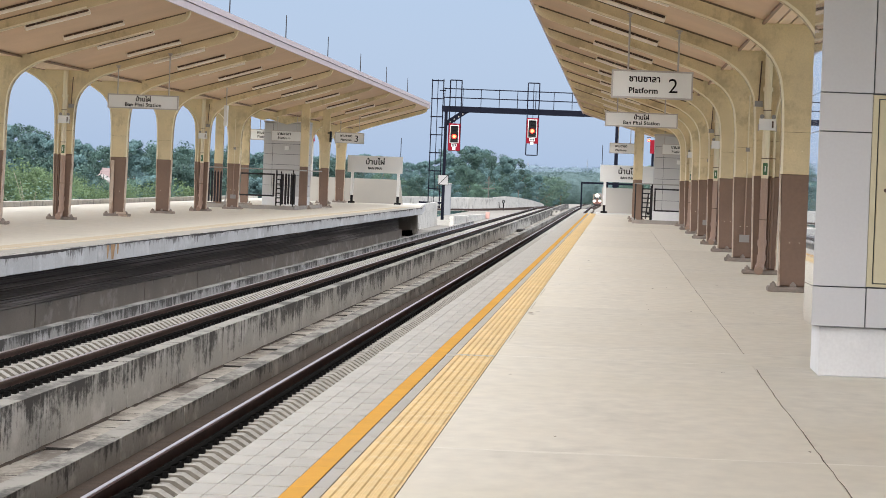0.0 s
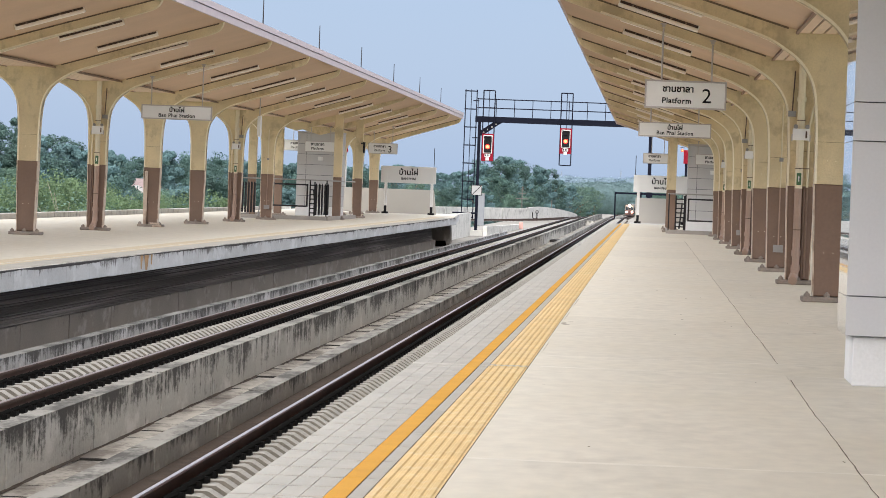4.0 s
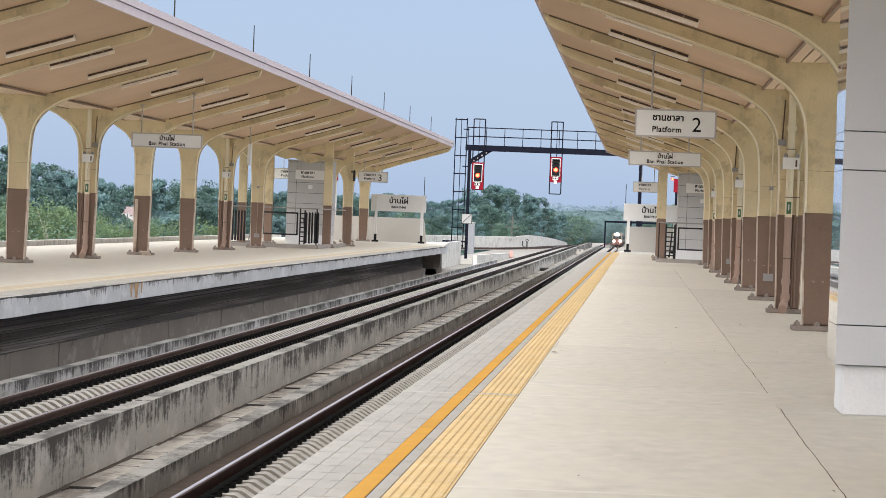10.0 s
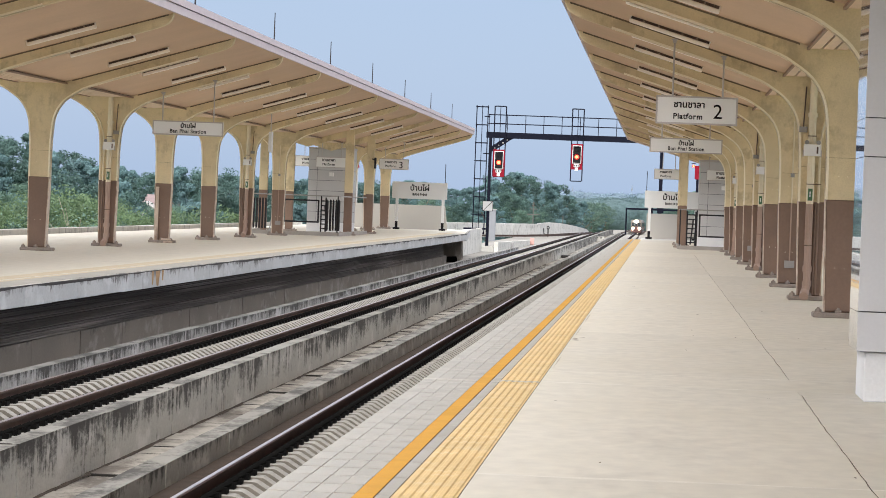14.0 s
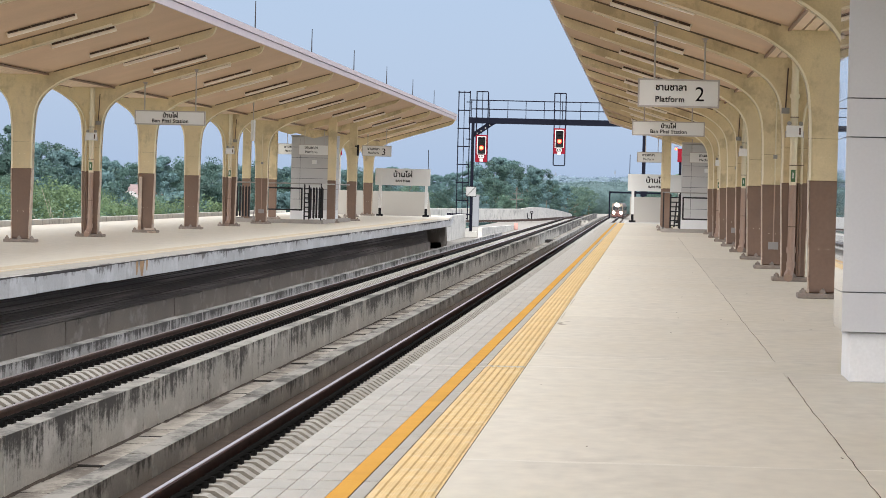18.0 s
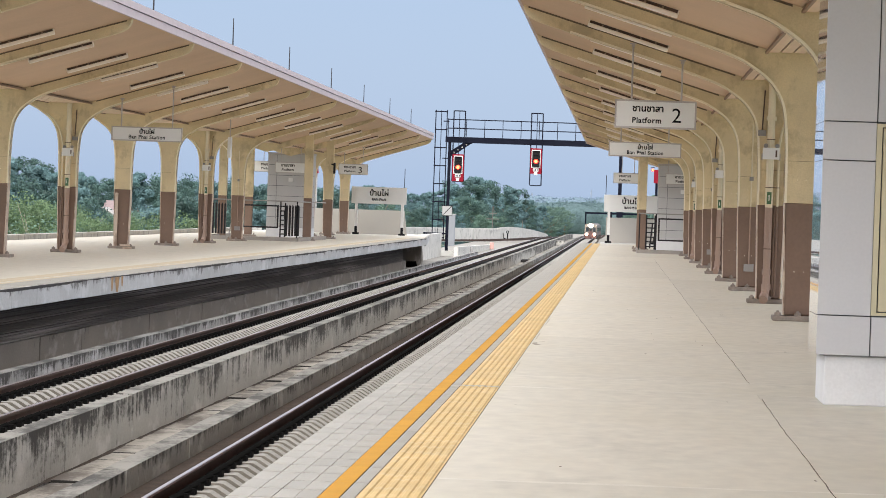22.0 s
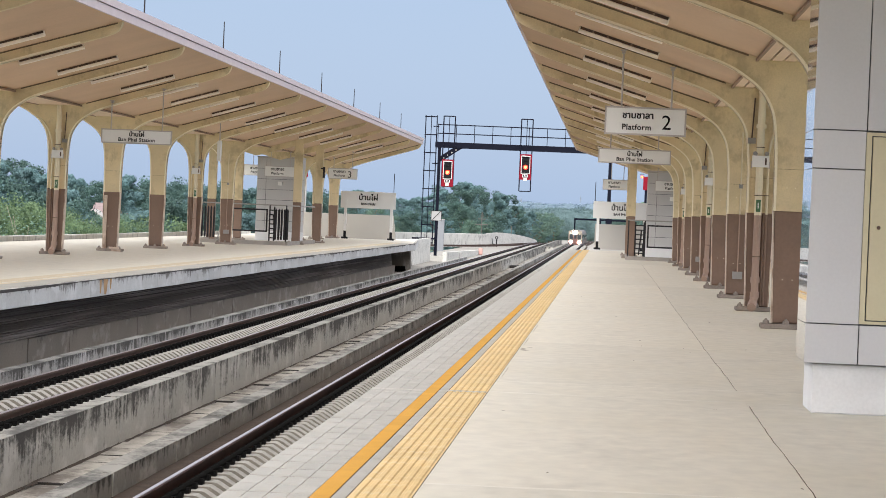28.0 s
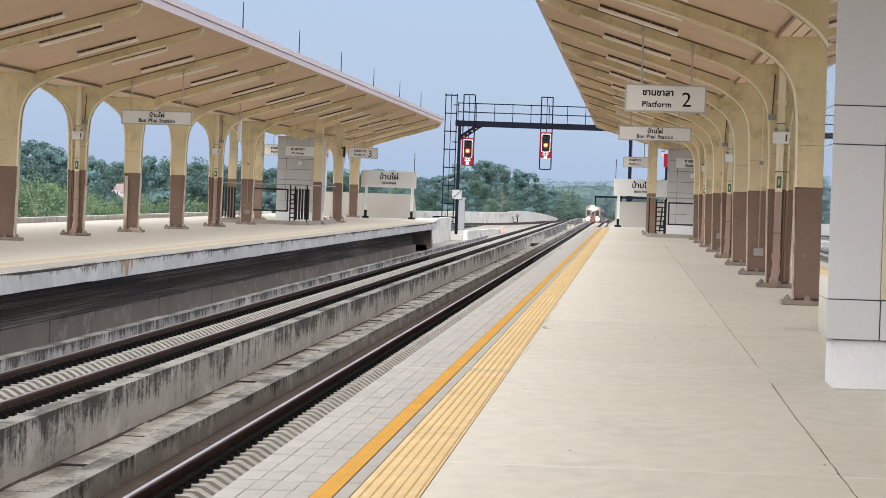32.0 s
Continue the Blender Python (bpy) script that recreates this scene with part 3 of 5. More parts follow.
# platform 3 across the tracks
plat3 = tagged(new("platform"), "island platform across the tracks with streaked white edge", "platform", kind="structure")
outline = [(-7.62, -25), (-7.62, 183), (-8.80, 209), (-17.6, 209), (-17.6, -25)]
part("platform_top", made(slab, outline, -0.12, 0.0), M_SLAB, plat3)
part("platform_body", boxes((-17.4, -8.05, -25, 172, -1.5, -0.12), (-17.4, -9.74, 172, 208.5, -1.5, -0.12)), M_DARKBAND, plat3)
for i in range(60):
    y = 30 + 2.55 * i
    if y < 182.5:
        part("edge_unit", boxes((-7.605, -7.51, y + 0.016, min(y + 2.534, 183), -0.32 + random.uniform(-0.006, 0.006), 0.0)), M_FASCIA, plat3, bevel=0.006)
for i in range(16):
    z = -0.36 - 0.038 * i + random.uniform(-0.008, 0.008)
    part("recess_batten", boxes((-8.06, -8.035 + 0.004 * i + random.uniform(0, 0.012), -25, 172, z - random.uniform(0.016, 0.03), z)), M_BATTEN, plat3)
wall_run("lower_wall", -8.04, -7.96, -1.46, -0.968, 34, 170, 5.0, M_LOWER, plat3, 0)
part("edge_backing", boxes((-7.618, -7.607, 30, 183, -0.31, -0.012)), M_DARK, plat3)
lip = bmesh.new()
y, rows, d = 30.0, [], 0.025
while y < 183:
    d = max(0.014, min(0.05, d + random.uniform(-0.012, 0.012)))
    rows.append([lip.verts.new((-7.5085, y, z)) for z in (-0.004, -0.004 - d)])
    y += random.uniform(0.15, 0.6)
for p, q in zip(rows, rows[1:]):
    lip.faces.new((p[0], p[1], q[1], q[0]))
part("edge_grime", lip, M_LIP, plat3, "black grime run down from the platform's edge")
rust = bmesh.new()
for yy, w, d in ((69.6, 0.16, 0.26), (70.3, 0.3, 0.29), (71.0, 0.14, 0.2)):
    rust.faces.new([rust.verts.new((-7.507, yy + a * w, -0.02 - b * d)) for a, b in ((-1, 0), (1, 0), (0.7, 0.6), (0.4, 1), (-0.5, 0.95), (-0.8, 0.5))])
part("rust_stain", rust, M_RUST, plat3, "orange rust stain on the white edge")
part("edge_line", boxes((-8.22, -8.10, -25, 183, -0.001, 0.004)), M_FADED_O, plat3, "faded orange painted line")
part("tactile_strip", boxes((-8.66, -8.32, -25, 183, -0.001, 0.005)), M_FADED_Y, plat3)
far_paver = finish(boxes((-7.615, -8.08, 0.01, 2.39, 0.0, 0.004)), "edge_paver", M_TILE)
for i in range(62):
    ob = new("edge_paver", far_paver)
    ob.location = (0, 33 + 2.4 * i, random.uniform(0, 0.001))
    ob.parent = plat3
part("back_kerb", boxes((-17.9, -17.6, -25, 204, -0.1, 0.17)), M_PALE, plat3)
part("edge_return", made(slab, [(-7.51, 183.006), (-8.69, 209), (-8.79, 209), (-7.615, 183.006)], -0.34, 0.0), M_FASCIA, plat3)
part("edge_end", boxes((-17.6, -8.8, 209.0, 209.1, -0.34, 0.0)), M_FASCIA, plat3)
part("end_pier", made(prism, [(-9.05, -1.46), (-8.62, -1.46), (-8.61, -1.17), (-8.06, -1.14), (-8.02, -1.30), (-7.99, -1.46), (-7.90, -1.46), (-7.80, -1.14), (-7.88, -0.125), (-9.05, -0.125)], 184.5, 185.9), M_LOWER, plat3, "brown stained supporting pier over a dark hollow")
# dark backing paints the shade within the pier's opening
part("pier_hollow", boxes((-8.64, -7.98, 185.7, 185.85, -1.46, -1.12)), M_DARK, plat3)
far_side = tagged(part("side_wall", boxes((-18.3, -17.95, -25, 204, -7.6, -0.6)), M_PALE), "pale concrete side of the raised station", "wall", kind="structure")

# parapets of the viaduct beyond the station
parapet = tagged(new("parapet"), "pale concrete parapet panels along the viaduct", "parapet", kind="structure")
part("parapet_start", boxes((-9.35, -9.1, 186, 232, -1.46, -0.02)), M_PALE, parapet)
for i in range(4):
    p, q = Vector((-18.2 + 2.16 * i, 319 + 10.1 * i)), Vector((-18.2 + 2.16 * (i + 0.985), 319 + 10.1 * (i + 0.985)))
    part("parapet_panel", made(slab, [tuple(p), tuple(q), (q.x - 0.3, q.y + 0.2), (p.x - 0.3, p.y + 0.2)], -1.46, -0.2), M_PALE, parapet, bevel=0.02)


def merge_in(y):
    return 2.8 * step(395, 530, y)


for i in range(22):
    y, y2 = 361 + 9.0 * i, 361 + 9.0 * (i + 0.985)
    xa, xb = (-9.75 + track_shift(v) + merge_in(v) for v in (y, y2))
    za, zb = (track_drop(v) - 0.18 * merge_in(v) for v in (y, y2))
    b = bmesh.new()
    lo = [b.verts.new(p) for p in ((xa, y, -1.5 + za), (xb, y2, -1.5 + zb), (xb - 0.2, y2, -1.5 + zb), (xa - 0.2, y, -1.5 + za))]
    hi = [b.verts.new(p) for p in ((xa, y, -0.16 + za), (xb, y2, -0.16 + zb), (xb - 0.2, y2, -0.16 + zb), (xa - 0.2, y, -0.16 + za))]
    b.faces.new(hi)
    for k in range(4):
        b.faces.new((lo[k], lo[(k + 1) % 4], hi[(k + 1) % 4], hi[k]))
    part("parapet_panel", b, M_PALE, parapet)
part("wing_wall", made(slab, [(-8.15, 228), (-7.9, 228), (-7.9, 292), (-8.15, 292)], -1.46, -1.15), M_PALE, parapet)
b = bmesh.new()
tri = [[b.verts.new((x, y, z)) for y, z in ((228, -1.149), (228, -0.80), (291.5, -1.149))] for x in (-8.146, -7.904)]
b.faces.new(tri[0])
b.faces.new(tri[1][::-1])
for k in range(3):
    b.faces.new((tri[0][k], tri[0][(k + 1) % 3], tri[1][(k + 1) % 3], tri[1][k]))
part("wing_wall_crest", b, M_PALE, parapet)
# loop line that joins the far track
loop = tagged(new("railway_track"), "loop track that curves in to join the far track", "railway track", "tracks", "structure")
for off in (0.0, 1.07):
    path = [(-30, 255 + 3 * off, 0), (-20, 291 + 3 * off, 0), (-14.5 + 0.3 * off, 314 + 2 * off, 0), (-10.8 + 0.7 * off, 333, 0), (-8.6 + 0.9 * off, 355, 0), (-7.1 + off, 385, 0), (-6.3 + off, 425, track_drop(425) - 0.01)]
    part("rail", made(sweep, rail_outline(-1.1), path), M_RAIL_DUSTY, loop)
part("parapet_right", made(sweep, [(3.3, -1.46), (3.5, -1.46), (3.5, 0.1), (3.3, 0.1)], rail_path(0.0, 205, 1250)), M_PALE, parapet)

# ---- canopies ----
# half outline of a column and its arm: distance from the column's centre, height
UNDER = [(0.245, 1.72), (0.25, 2.4), (0.27, 2.8), (0.31, 3.1), (0.40, 3.32), (0.54, 3.5), (0.74, 3.65), (1.0, 3.80), (1.48, 3.97), (2.2, 4.20), (3.05, 4.455), (3.85, 4.70), (4.20, 4.815), (4.36, 4.90), (4.43, 5.0), (4.45, 5.08)]


def smooth_line(pts, k):
    """The same line with k rounded steps between its points."""
    out = []
    for i in range(len(pts) - 1):
        p0, p1, p2, p3 = (Vector(pts[max(0, min(len(pts) - 1, i + j))]) for j in (-1, 0, 1, 2))
        for t in (j / k for j in range(k)):
            v = 0.5 * (2 * p1 + (p2 - p0) * t + (2 * p0 - 5 * p1 + 4 * p2 - p3) * t * t + (3 * p1 - p0 - 3 * p2 + p3) * t ** 3)
            out.append((v.x, v.y))
    return out + [pts[-1]]


UNDER = smooth_line(UNDER, 3)


def roof_z(d):
    return 3.78 + 0.2965 * d


M_STRIP = mat("lit_edge_and_plank", (0.60, 0.485, 0.39), 0.5, vary=0.25, scale=3, second=(0.28, 0.19, 0.14), mask=(0.52, 0.66))
M_JOINTB = mat("joint_dark_brown", (0.16, 0.115, 0.08), 0.9, vary=0.5, scale=5)


def column_master():
    thing = new("canopy_column")
    low = [(0.205, 0.08), (0.24, 1.72)]
    part("lower_shaft", made(prism, [(-x, z) for x, z in low] + [(x, z) for x, z in low[::-1]], -0.15, 0.15), M_BROWN, thing, bevel=0.02)
    right = [(x, z) for x, z in UNDER]
    left = [(-x, z) for x, z in right][::-1]
    out = right + [(4.47, roof_z(4.47) + 0.03), (0.62, roof_z(0.62) + 0.03), (-0.62, roof_z(0.62) + 0.03), (-4.47, roof_z(4.47) + 0.03)] + left
    body = part("arms", made(prism, out, -0.14, 0.14), M_CREAM, thing)
    # lip along the arm's edge, the chamfer's highlight put into its pale cream
    for s in (-1, 1):
        b = bmesh.new()
        for (xa, za), (xb, zb) in zip(UNDER, UNDER[1:]):
            if xb > 3.8:
                break
            nx, nz = (za - zb), (xb - xa)
            k = 0.035 / math.hypot(nx, nz)
            quad = [(s * xa, za), (s * xb, zb), (s * (xb + nx * k), zb + nz * k), (s * (xa + nx * k), za + nz * k)]
            prism(b, quad, -0.165, 0.165)
        bmesh.ops.remove_doubles(b, verts=b.verts, dist=0.0005)
        part("edge_trim", b, M_EDGE, thing)
    # brown line paints stain and crevice shade along the top of each arm
    for s in (-1, 1):
        a, c = 0.7, 4.36
        quad = [(s * a, roof_z(a) - 0.030), (s * c, roof_z(c) - 0.030), (s * c, roof_z(c) + 0.01), (s * a, roof_z(a) + 0.01)]
        part("dark_joint", made(prism, quad, -0.146, 0.146), M_JOINTB, thing, "dark line of stain and painted crevice shade where the arm meets the boards")
    # pale strips hold the light on the flange edges in their colour
    for s in (-1, 1):
        quad = [(s * 0.190, 0.08), (s * 0.211, 0.08), (s * 0.249, 1.72), (s * 0.230, 1.72)]
        part("edge_strip", made(prism, quad, -0.165, 0.165), M_STRIP, thing, "pale patchy column edge with its highlight put into the colour")
    for x, z in ((-0.06, 2.06), (0.06, 2.06), (-0.07, 0.72), (0.07, 0.72)):
        part("screw", rods(((x, -0.154, z), (x, -0.142, z), 0.008, 6)), M_EDGE, thing)
    part("pour_seam", boxes((-0.25, 0.25, -0.1415, 0.1415, 2.33, 2.334)), M_JOINTB, thing)
    part("base_plate", boxes((-0.365, 0.365, -0.3, 0.3, 0.0, 0.075)), M_PLATE, thing, bevel=0.012)
    for x in (-0.29, 0.0, 0.29):
        part("bolt", rods(((x, -0.24, 0.07), (x, -0.24, 0.12), 0.05, 8, 0.045), ((x, -0.24, 0.12), (x, -0.24, 0.15), 0.03, 8, 0.015)), M_PLATE, thing)
    return thing


col_rows = [(COL_R, 55.1, -6, 12, 0.06), (COL_L, 86.75, -9, 11, 0.0)]
first = tagged(column_master(), "cream and brown painted concrete column with two curved arms", "column", "canopy columns")
placed = 0
COLS = {}
for cx, y0, a, b, dz in col_rows:
    for i in range(a, b):
        if i in ((9, 10) if cx > 0 else (6, 7)):
            continue
        m = pose(cx, y0 + BAY * i, 0)
        if placed == 0:
            first.matrix_basis = m
            COLS[cx, i] = first
        else:
            COLS[cx, i] = copy_thing(first, m)
        placed += 1


def canopy(cx, y0, y1, label):
    thing = tagged(new("canopy"), label, "canopy", kind="structure")
    for s in (-1, 1):
        a, b = 0.55, 4.47
        out = [(s * a, roof_z(a)), (s * b, roof_z(b)), (s * b, roof_z(b) + 0.1), (s * a, roof_z(a) + 0.1)]
        part("soffit", made(prism, [(cx + x, z) for x, z in out], y0, y1), M_SOFFIT, thing)
        out = [(s * 0.2, roof_z(a) + 0.25), (s * (b + 0.05), roof_z(b) + 0.3), (s * (b + 0.05), roof_z(b) + 0.25), (s * 0.2, roof_z(a) + 0.2)]
        part("roof_sheet", made(prism, [(cx + x, z) for x, z in out], y0, y1), M_ROOF, thing)
        e = s * (b + 0.002)
        part("fascia", boxes((cx + min(e, e + s * 0.05), cx + max(e, e + s * 0.05), y0, y1, roof_z(b) - 0.0, roof_z(b) + 0.16)), M_ROOF, thing)
        part("fascia_cap", boxes((cx + min(e, e + s * 0.075), cx + max(e, e + s * 0.075), y0, y1, roof_z(b) + 0.175, roof_z(b) + 0.32)), M_ROOF, thing)
    for k in range(6):
        x = -0.6 + 0.2 * k
        part("valley_board", boxes((cx + x * 0.95 + 0.016, cx + x * 0.95 + 0.174, y0, y1, 3.905, 3.935)), M_SOFFIT2, thing)
    for s in (-1, 1):
        x = cx + s * 0.575
        part("valley_edge", boxes((x - 0.02, x + 0.02, y0, y1, 3.885, 3.925)), M_VALLEY, thing, "dark brown batten along the gutter boards")
    part("valley_tray", boxes((cx - 0.54, cx + 0.54, y0, y1, 3.94, 3.98)), M_DARK, thing)
    return thing


# unseen near stretches, and platform two's far end, are added to cast shade
canopy_r = canopy(COL_R, -14, 195.5, "long tan canopy with upswept wings over platform two")
canopy_l = canopy(COL_L, -14, 197, "long tan canopy with upswept wings over platform three")


M_TILES2 = mat("bracket_brown", (0.30, 0.21, 0.16), 0.6)


def lamp_master():
    thing = new("ceiling_lamp")
    # along x, 1.35 m, hung under the sloping boards
    part("slot", boxes((-0.69, 0.69, 0.03, 0.10, -0.048, 0.0)), M_LAMPB, thing)
    part("cover", boxes((-0.71, 0.71, -0.02, 0.11, -0.112, -0.046)), M_TUBE, thing, bevel=0.012)
    for x in (-0.71, 0.69):
        part("end_cap", boxes((x, x + 0.02, 0.0, 0.1, -0.048, 0.0)), M_TUBE, thing)
    for x in (-0.48, -0.22, 0.2, 0.46):
        part("bracket", boxes((x, x + 0.03, 0.005, 0.029, -0.048, -0.012)), M_TILES2, thing)
    return thing


lamp0 = tagged(lamp_master(), "brown unlit fluorescent fitting under the canopy boards", "lamp", "canopy lamps")
n = 0
for cx, y0, side, lo, hi in ((COL_R, 55.1, -1, 0, 12), (COL_L, 86.75, 1, -1, 10)):
    for i in range(lo, hi):
        for dy in (-2.74, 2.74):
            d = 2.58
            m = pose(cx + side * d, y0 + BAY * i + dy, roof_z(d) - 0.012, 0, -side * 16.5, 0)
            if n == 0:
                lamp0.matrix_basis = m
            else:
                copy_thing(lamp0, m)
            n += 1


# ---- signs ----
def hanging_sign(x0, x1, z0, z1, y, label, lines, rod_x, rod_top):
    """A framed white board on two hangers. lines: words, size, x, z, alignment."""
    s = tagged(new("hanging_sign"), label, "sign", "platform signs")
    s.location = ((x0 + x1) / 2, y, z0)
    cx = (x0 + x1) / 2
    w, h = (x1 - x0) / 2, z1 - z0
    part("frame", boxes((-w, w, -0.05, 0.05, 0, 0.03), (-w, w, -0.05, 0.05, h - 0.03, h), (-w, -w + 0.03, -0.05, 0.05, 0.03, h - 0.03), (w - 0.03, w, -0.05, 0.05, 0.03, h - 0.03)), M_SIGNF, s)
    board = part("board", boxes((-w + 0.03, w - 0.03, -0.035, 0.035, 0.03, h - 0.03)), M_SIGN, s)
    for rx, rt in zip(rod_x, rod_top):
        hanger = part("hanger", rods(((rx - cx, 0, h), (rx - cx, 0, rt - z0), 0.017, 8)), M_SIGNF, s)
        part("bracket", boxes((rx - cx - 0.03, rx - cx + 0.03, -0.05, 0.12, rt - z0 + 0.01, rt - z0 + 0.08), (rx - cx - 0.055, rx - cx + 0.055, -0.06, 0.10, rt - z0 + 0.055, rt - z0 + 0.075)), M_SIGNF, hanger)
    for words, size, lx, lz, al, bold in lines:
        text(words, size, lx - cx, -0.037, lz - z0, s, align=al, bold=bold, space=1.08 if words.isascii() else 1.0)
    return s


THAI_PLATFORM, THAI_NAME = "\u0e0a\u0e32\u0e19\u0e0a\u0e32\u0e25\u0e32", "\u0e1a\u0e49\u0e32\u0e19\u0e44\u0e1c\u0e48"
hanging_sign(1.745, 3.17, 2.99, 3.485, 65.75, "white framed hanging sign reading Platform 2", [(THAI_PLATFORM, 0.158, 2.325, 3.285, "CENTER", 0.004), ("Platform", 0.138, 2.305, 3.085, "CENTER", 0.003), ("2", 0.36, 2.825, 3.105, "CENTER", 0.0)], (2.03, 2.90), (4.40, 4.13))
hanging_sign(1.535, 3.437, 3.0, 3.385, 98.5, "white hanging sign with the station's name", [(THAI_NAME, 0.158, 2.49, 3.205, "CENTER", 0.005), ("Ban Phai Station", 0.135, 2.49, 3.07, "CENTER", 0.003)], (1.85, 3.1), (4.45, 4.08))
hanging_sign(-11.42, -9.57, 2.965, 3.34, 97.45, "white hanging sign with the station's name", [(THAI_NAME, 0.158, -10.49, 3.165, "CENTER", 0.005), ("Ban Phai Station", 0.135, -10.49, 3.03, "CENTER", 0.003)], (-11.17, -9.83), (4.0, 4.36))
hanging_sign(-11.77, -10.35, 2.98, 3.5, 181.0, "white hanging sign reading Platform 3", [(THAI_PLATFORM, 0.17, -11.22, 3.29, "CENTER", 0.005), ("Platform", 0.145, -11.22, 3.10, "CENTER", 0.003), ("3", 0.45, -10.72, 3.06, "CENTER", 0.001)], (-11.5, -10.6), (3.95, 4.25))
hanging_sign(-15.86, -14.44, 2.98, 3.5, 181.0, "white hanging sign reading Platform", [(THAI_PLATFORM, 0.17, -15.25, 3.29, "CENTER", 0.005), ("Platform", 0.145, -15.25, 3.10, "CENTER", 0.003)], (-15.4, -14.5), (4.55, 4.3))
hanging_sign(-13.11, -11.73, 2.80, 3.27, 162.2, "white hanging sign reading Platform on the lift tower", [(THAI_PLATFORM, 0.17, -12.55, 3.08, "CENTER", 0.005), ("Platform", 0.145, -12.55, 2.90, "CENTER", 0.003)], (-12.85, -12.0), (3.85, 3.85))
hanging_sign(1.50, 2.85, 3.0, 3.5, 181.0, "white hanging sign reading Platform", [(THAI_PLATFORM, 0.17, 2.05, 3.30, "CENTER", 0.005), ("Platform", 0.145, 2.05, 3.11, "CENTER", 0.003)], (1.9, 2.5), (4.5, 4.3))
hanging_sign(3.74, 5.09, 2.82, 3.28, 158.0, "white hanging sign reading Platform on the lift tower", [(THAI_PLATFORM, 0.17, 4.43, 3.09, "CENTER", 0.005), ("Platform", 0.145, 4.43, 2.91, "CENTER", 0.003)], (3.85, 4.75), (3.87, 3.87))
side_sign = tagged(new("hanging_sign"), "blank white hanging sign seen edge-on", "sign", "platform signs")
side_sign.location = (-11.1, 124.0, 2.92)
part("board", boxes((-0.05, 0.05, -0.25, 0.25, 0, 0.68)), M_SIGN, side_sign)
part("hanger", rods(((0, 0, 0.68), (0, 0, 1.27), 0.02, 8)), M_SIGNF, side_sign)


def name_board(x0, x1, y, label):
    s = tagged(new("station_name_board"), label, "sign", "name boards")
    cx, w = (x0 + x1) / 2, (x1 - x0) / 2
    s.location = (cx, y, 0)
    part("board", boxes((-w, w, -0.04, 0.04, 1.62, 2.5)), M_BOARD, s, bevel=0.01)
    for px in (-w + 0.27, w - 0.2):
        post = part("post", boxes((px - 0.07, px + 0.07, -0.09, -0.045, 0.42, 2.1), (px - 0.07, px + 0.07, 0.045, 0.09, 0.42, 2.1), (px - 0.07, px + 0.07, -0.045, 0.045, 0.42, 1.61)), M_BOARD, s)
        part("black_foot", boxes((px - 0.065, px + 0.065, -0.08, 0.08, 0.06, 0.42), (px - 0.17, px + 0.17, -0.17, 0.17, 0.0, 0.1)), M_INK, post)
    rx = (w - 0.13) if cx < 0 else (-w + 0.08)
    part("rod", rods(((rx, 0.06, 2.3), (rx, 0.06, 3.5), 0.018, 6)), M_FENCE, s)
    text(THAI_NAME, 0.40, 0, -0.045, 2.06, s, align="CENTER", bold=0.009)
    text("BAN PHAI", 0.17, 0, -0.045, 1.8, s, align="CENTER", bold=0.006)
    return s


name_board(-12.21, -9.32, 196.5, "white station name board on two posts with black feet")
name_board(1.03, 3.9, 195.0, "white station name board on two posts with black feet")


# ---- the clad pillar on the near platform ----
pillar = tagged(new("clad_pillar"), "grey panelled pillar on a pale plinth with a cream cabinet door", "pillar")
pillar.location = (3.5, 30.0, 0)
# plinth and core
part("plinth", boxes((0.07, 2.2, 0.08, 1.25, 0.0, 0.40)), M_PLINTH, pillar, bevel=0.01)
M_GAP = mat("panel_gap_grey", (0.10, 0.105, 0.12), 0.7)
part("core", boxes((0.03, 2.2, 0.03, 1.32, 0.40, 5.4)), M_GAP, pillar)
G = 0.0045
zcuts = [0.40, 0.72, 1.955, 2.265, 3.45, 4.6]
for a, b in zip(zcuts, zcuts[1:]):
    part("panel", boxes((0.0, 0.424 - G, 0.0, 0.03, a + G, b - G)), M_CLAD, pillar, bevel=0.003)
    if not (0.72 <= a < 2.2):
        part("panel", boxes((0.424 + G, 1.35, 0.0, 0.03, a + G, b - G)), M_CLAD, pillar, bevel=0.003)
    part("side_panel", boxes((0.0, 0.03, 0.032, 1.32, a + (0.0 if a > 0.5 else G), b - G)), M_GLOSS, pillar)
part("panel", boxes((1.362, 2.2, 0.0, 0.03, 0.406, 4.6)), M_CLAD, pillar, bevel=0.003)
door = part("cabinet_door", boxes((0.475, 1.30, -0.008, 0.028, 0.76, 2.22)), M_DOOR, pillar, "cream painted steel cabinet door", bevel=0.004)
part("door_frame", boxes((0.4225, 0.465, -0.004, 0.03, 0.728, 2.255), (1.31, 1.345, -0.004, 0.03, 0.728, 2.255), (0.465, 1.31, -0.004, 0.03, 0.728, 0.752), (0.465, 1.31, -0.004, 0.03, 2.228, 2.255)), M_DOOR, pillar)
part("lock", rods(((0.545, -0.014, 1.5), (0.545, -0.006, 1.5), 0.016, 10)), M_LAMPB, door)

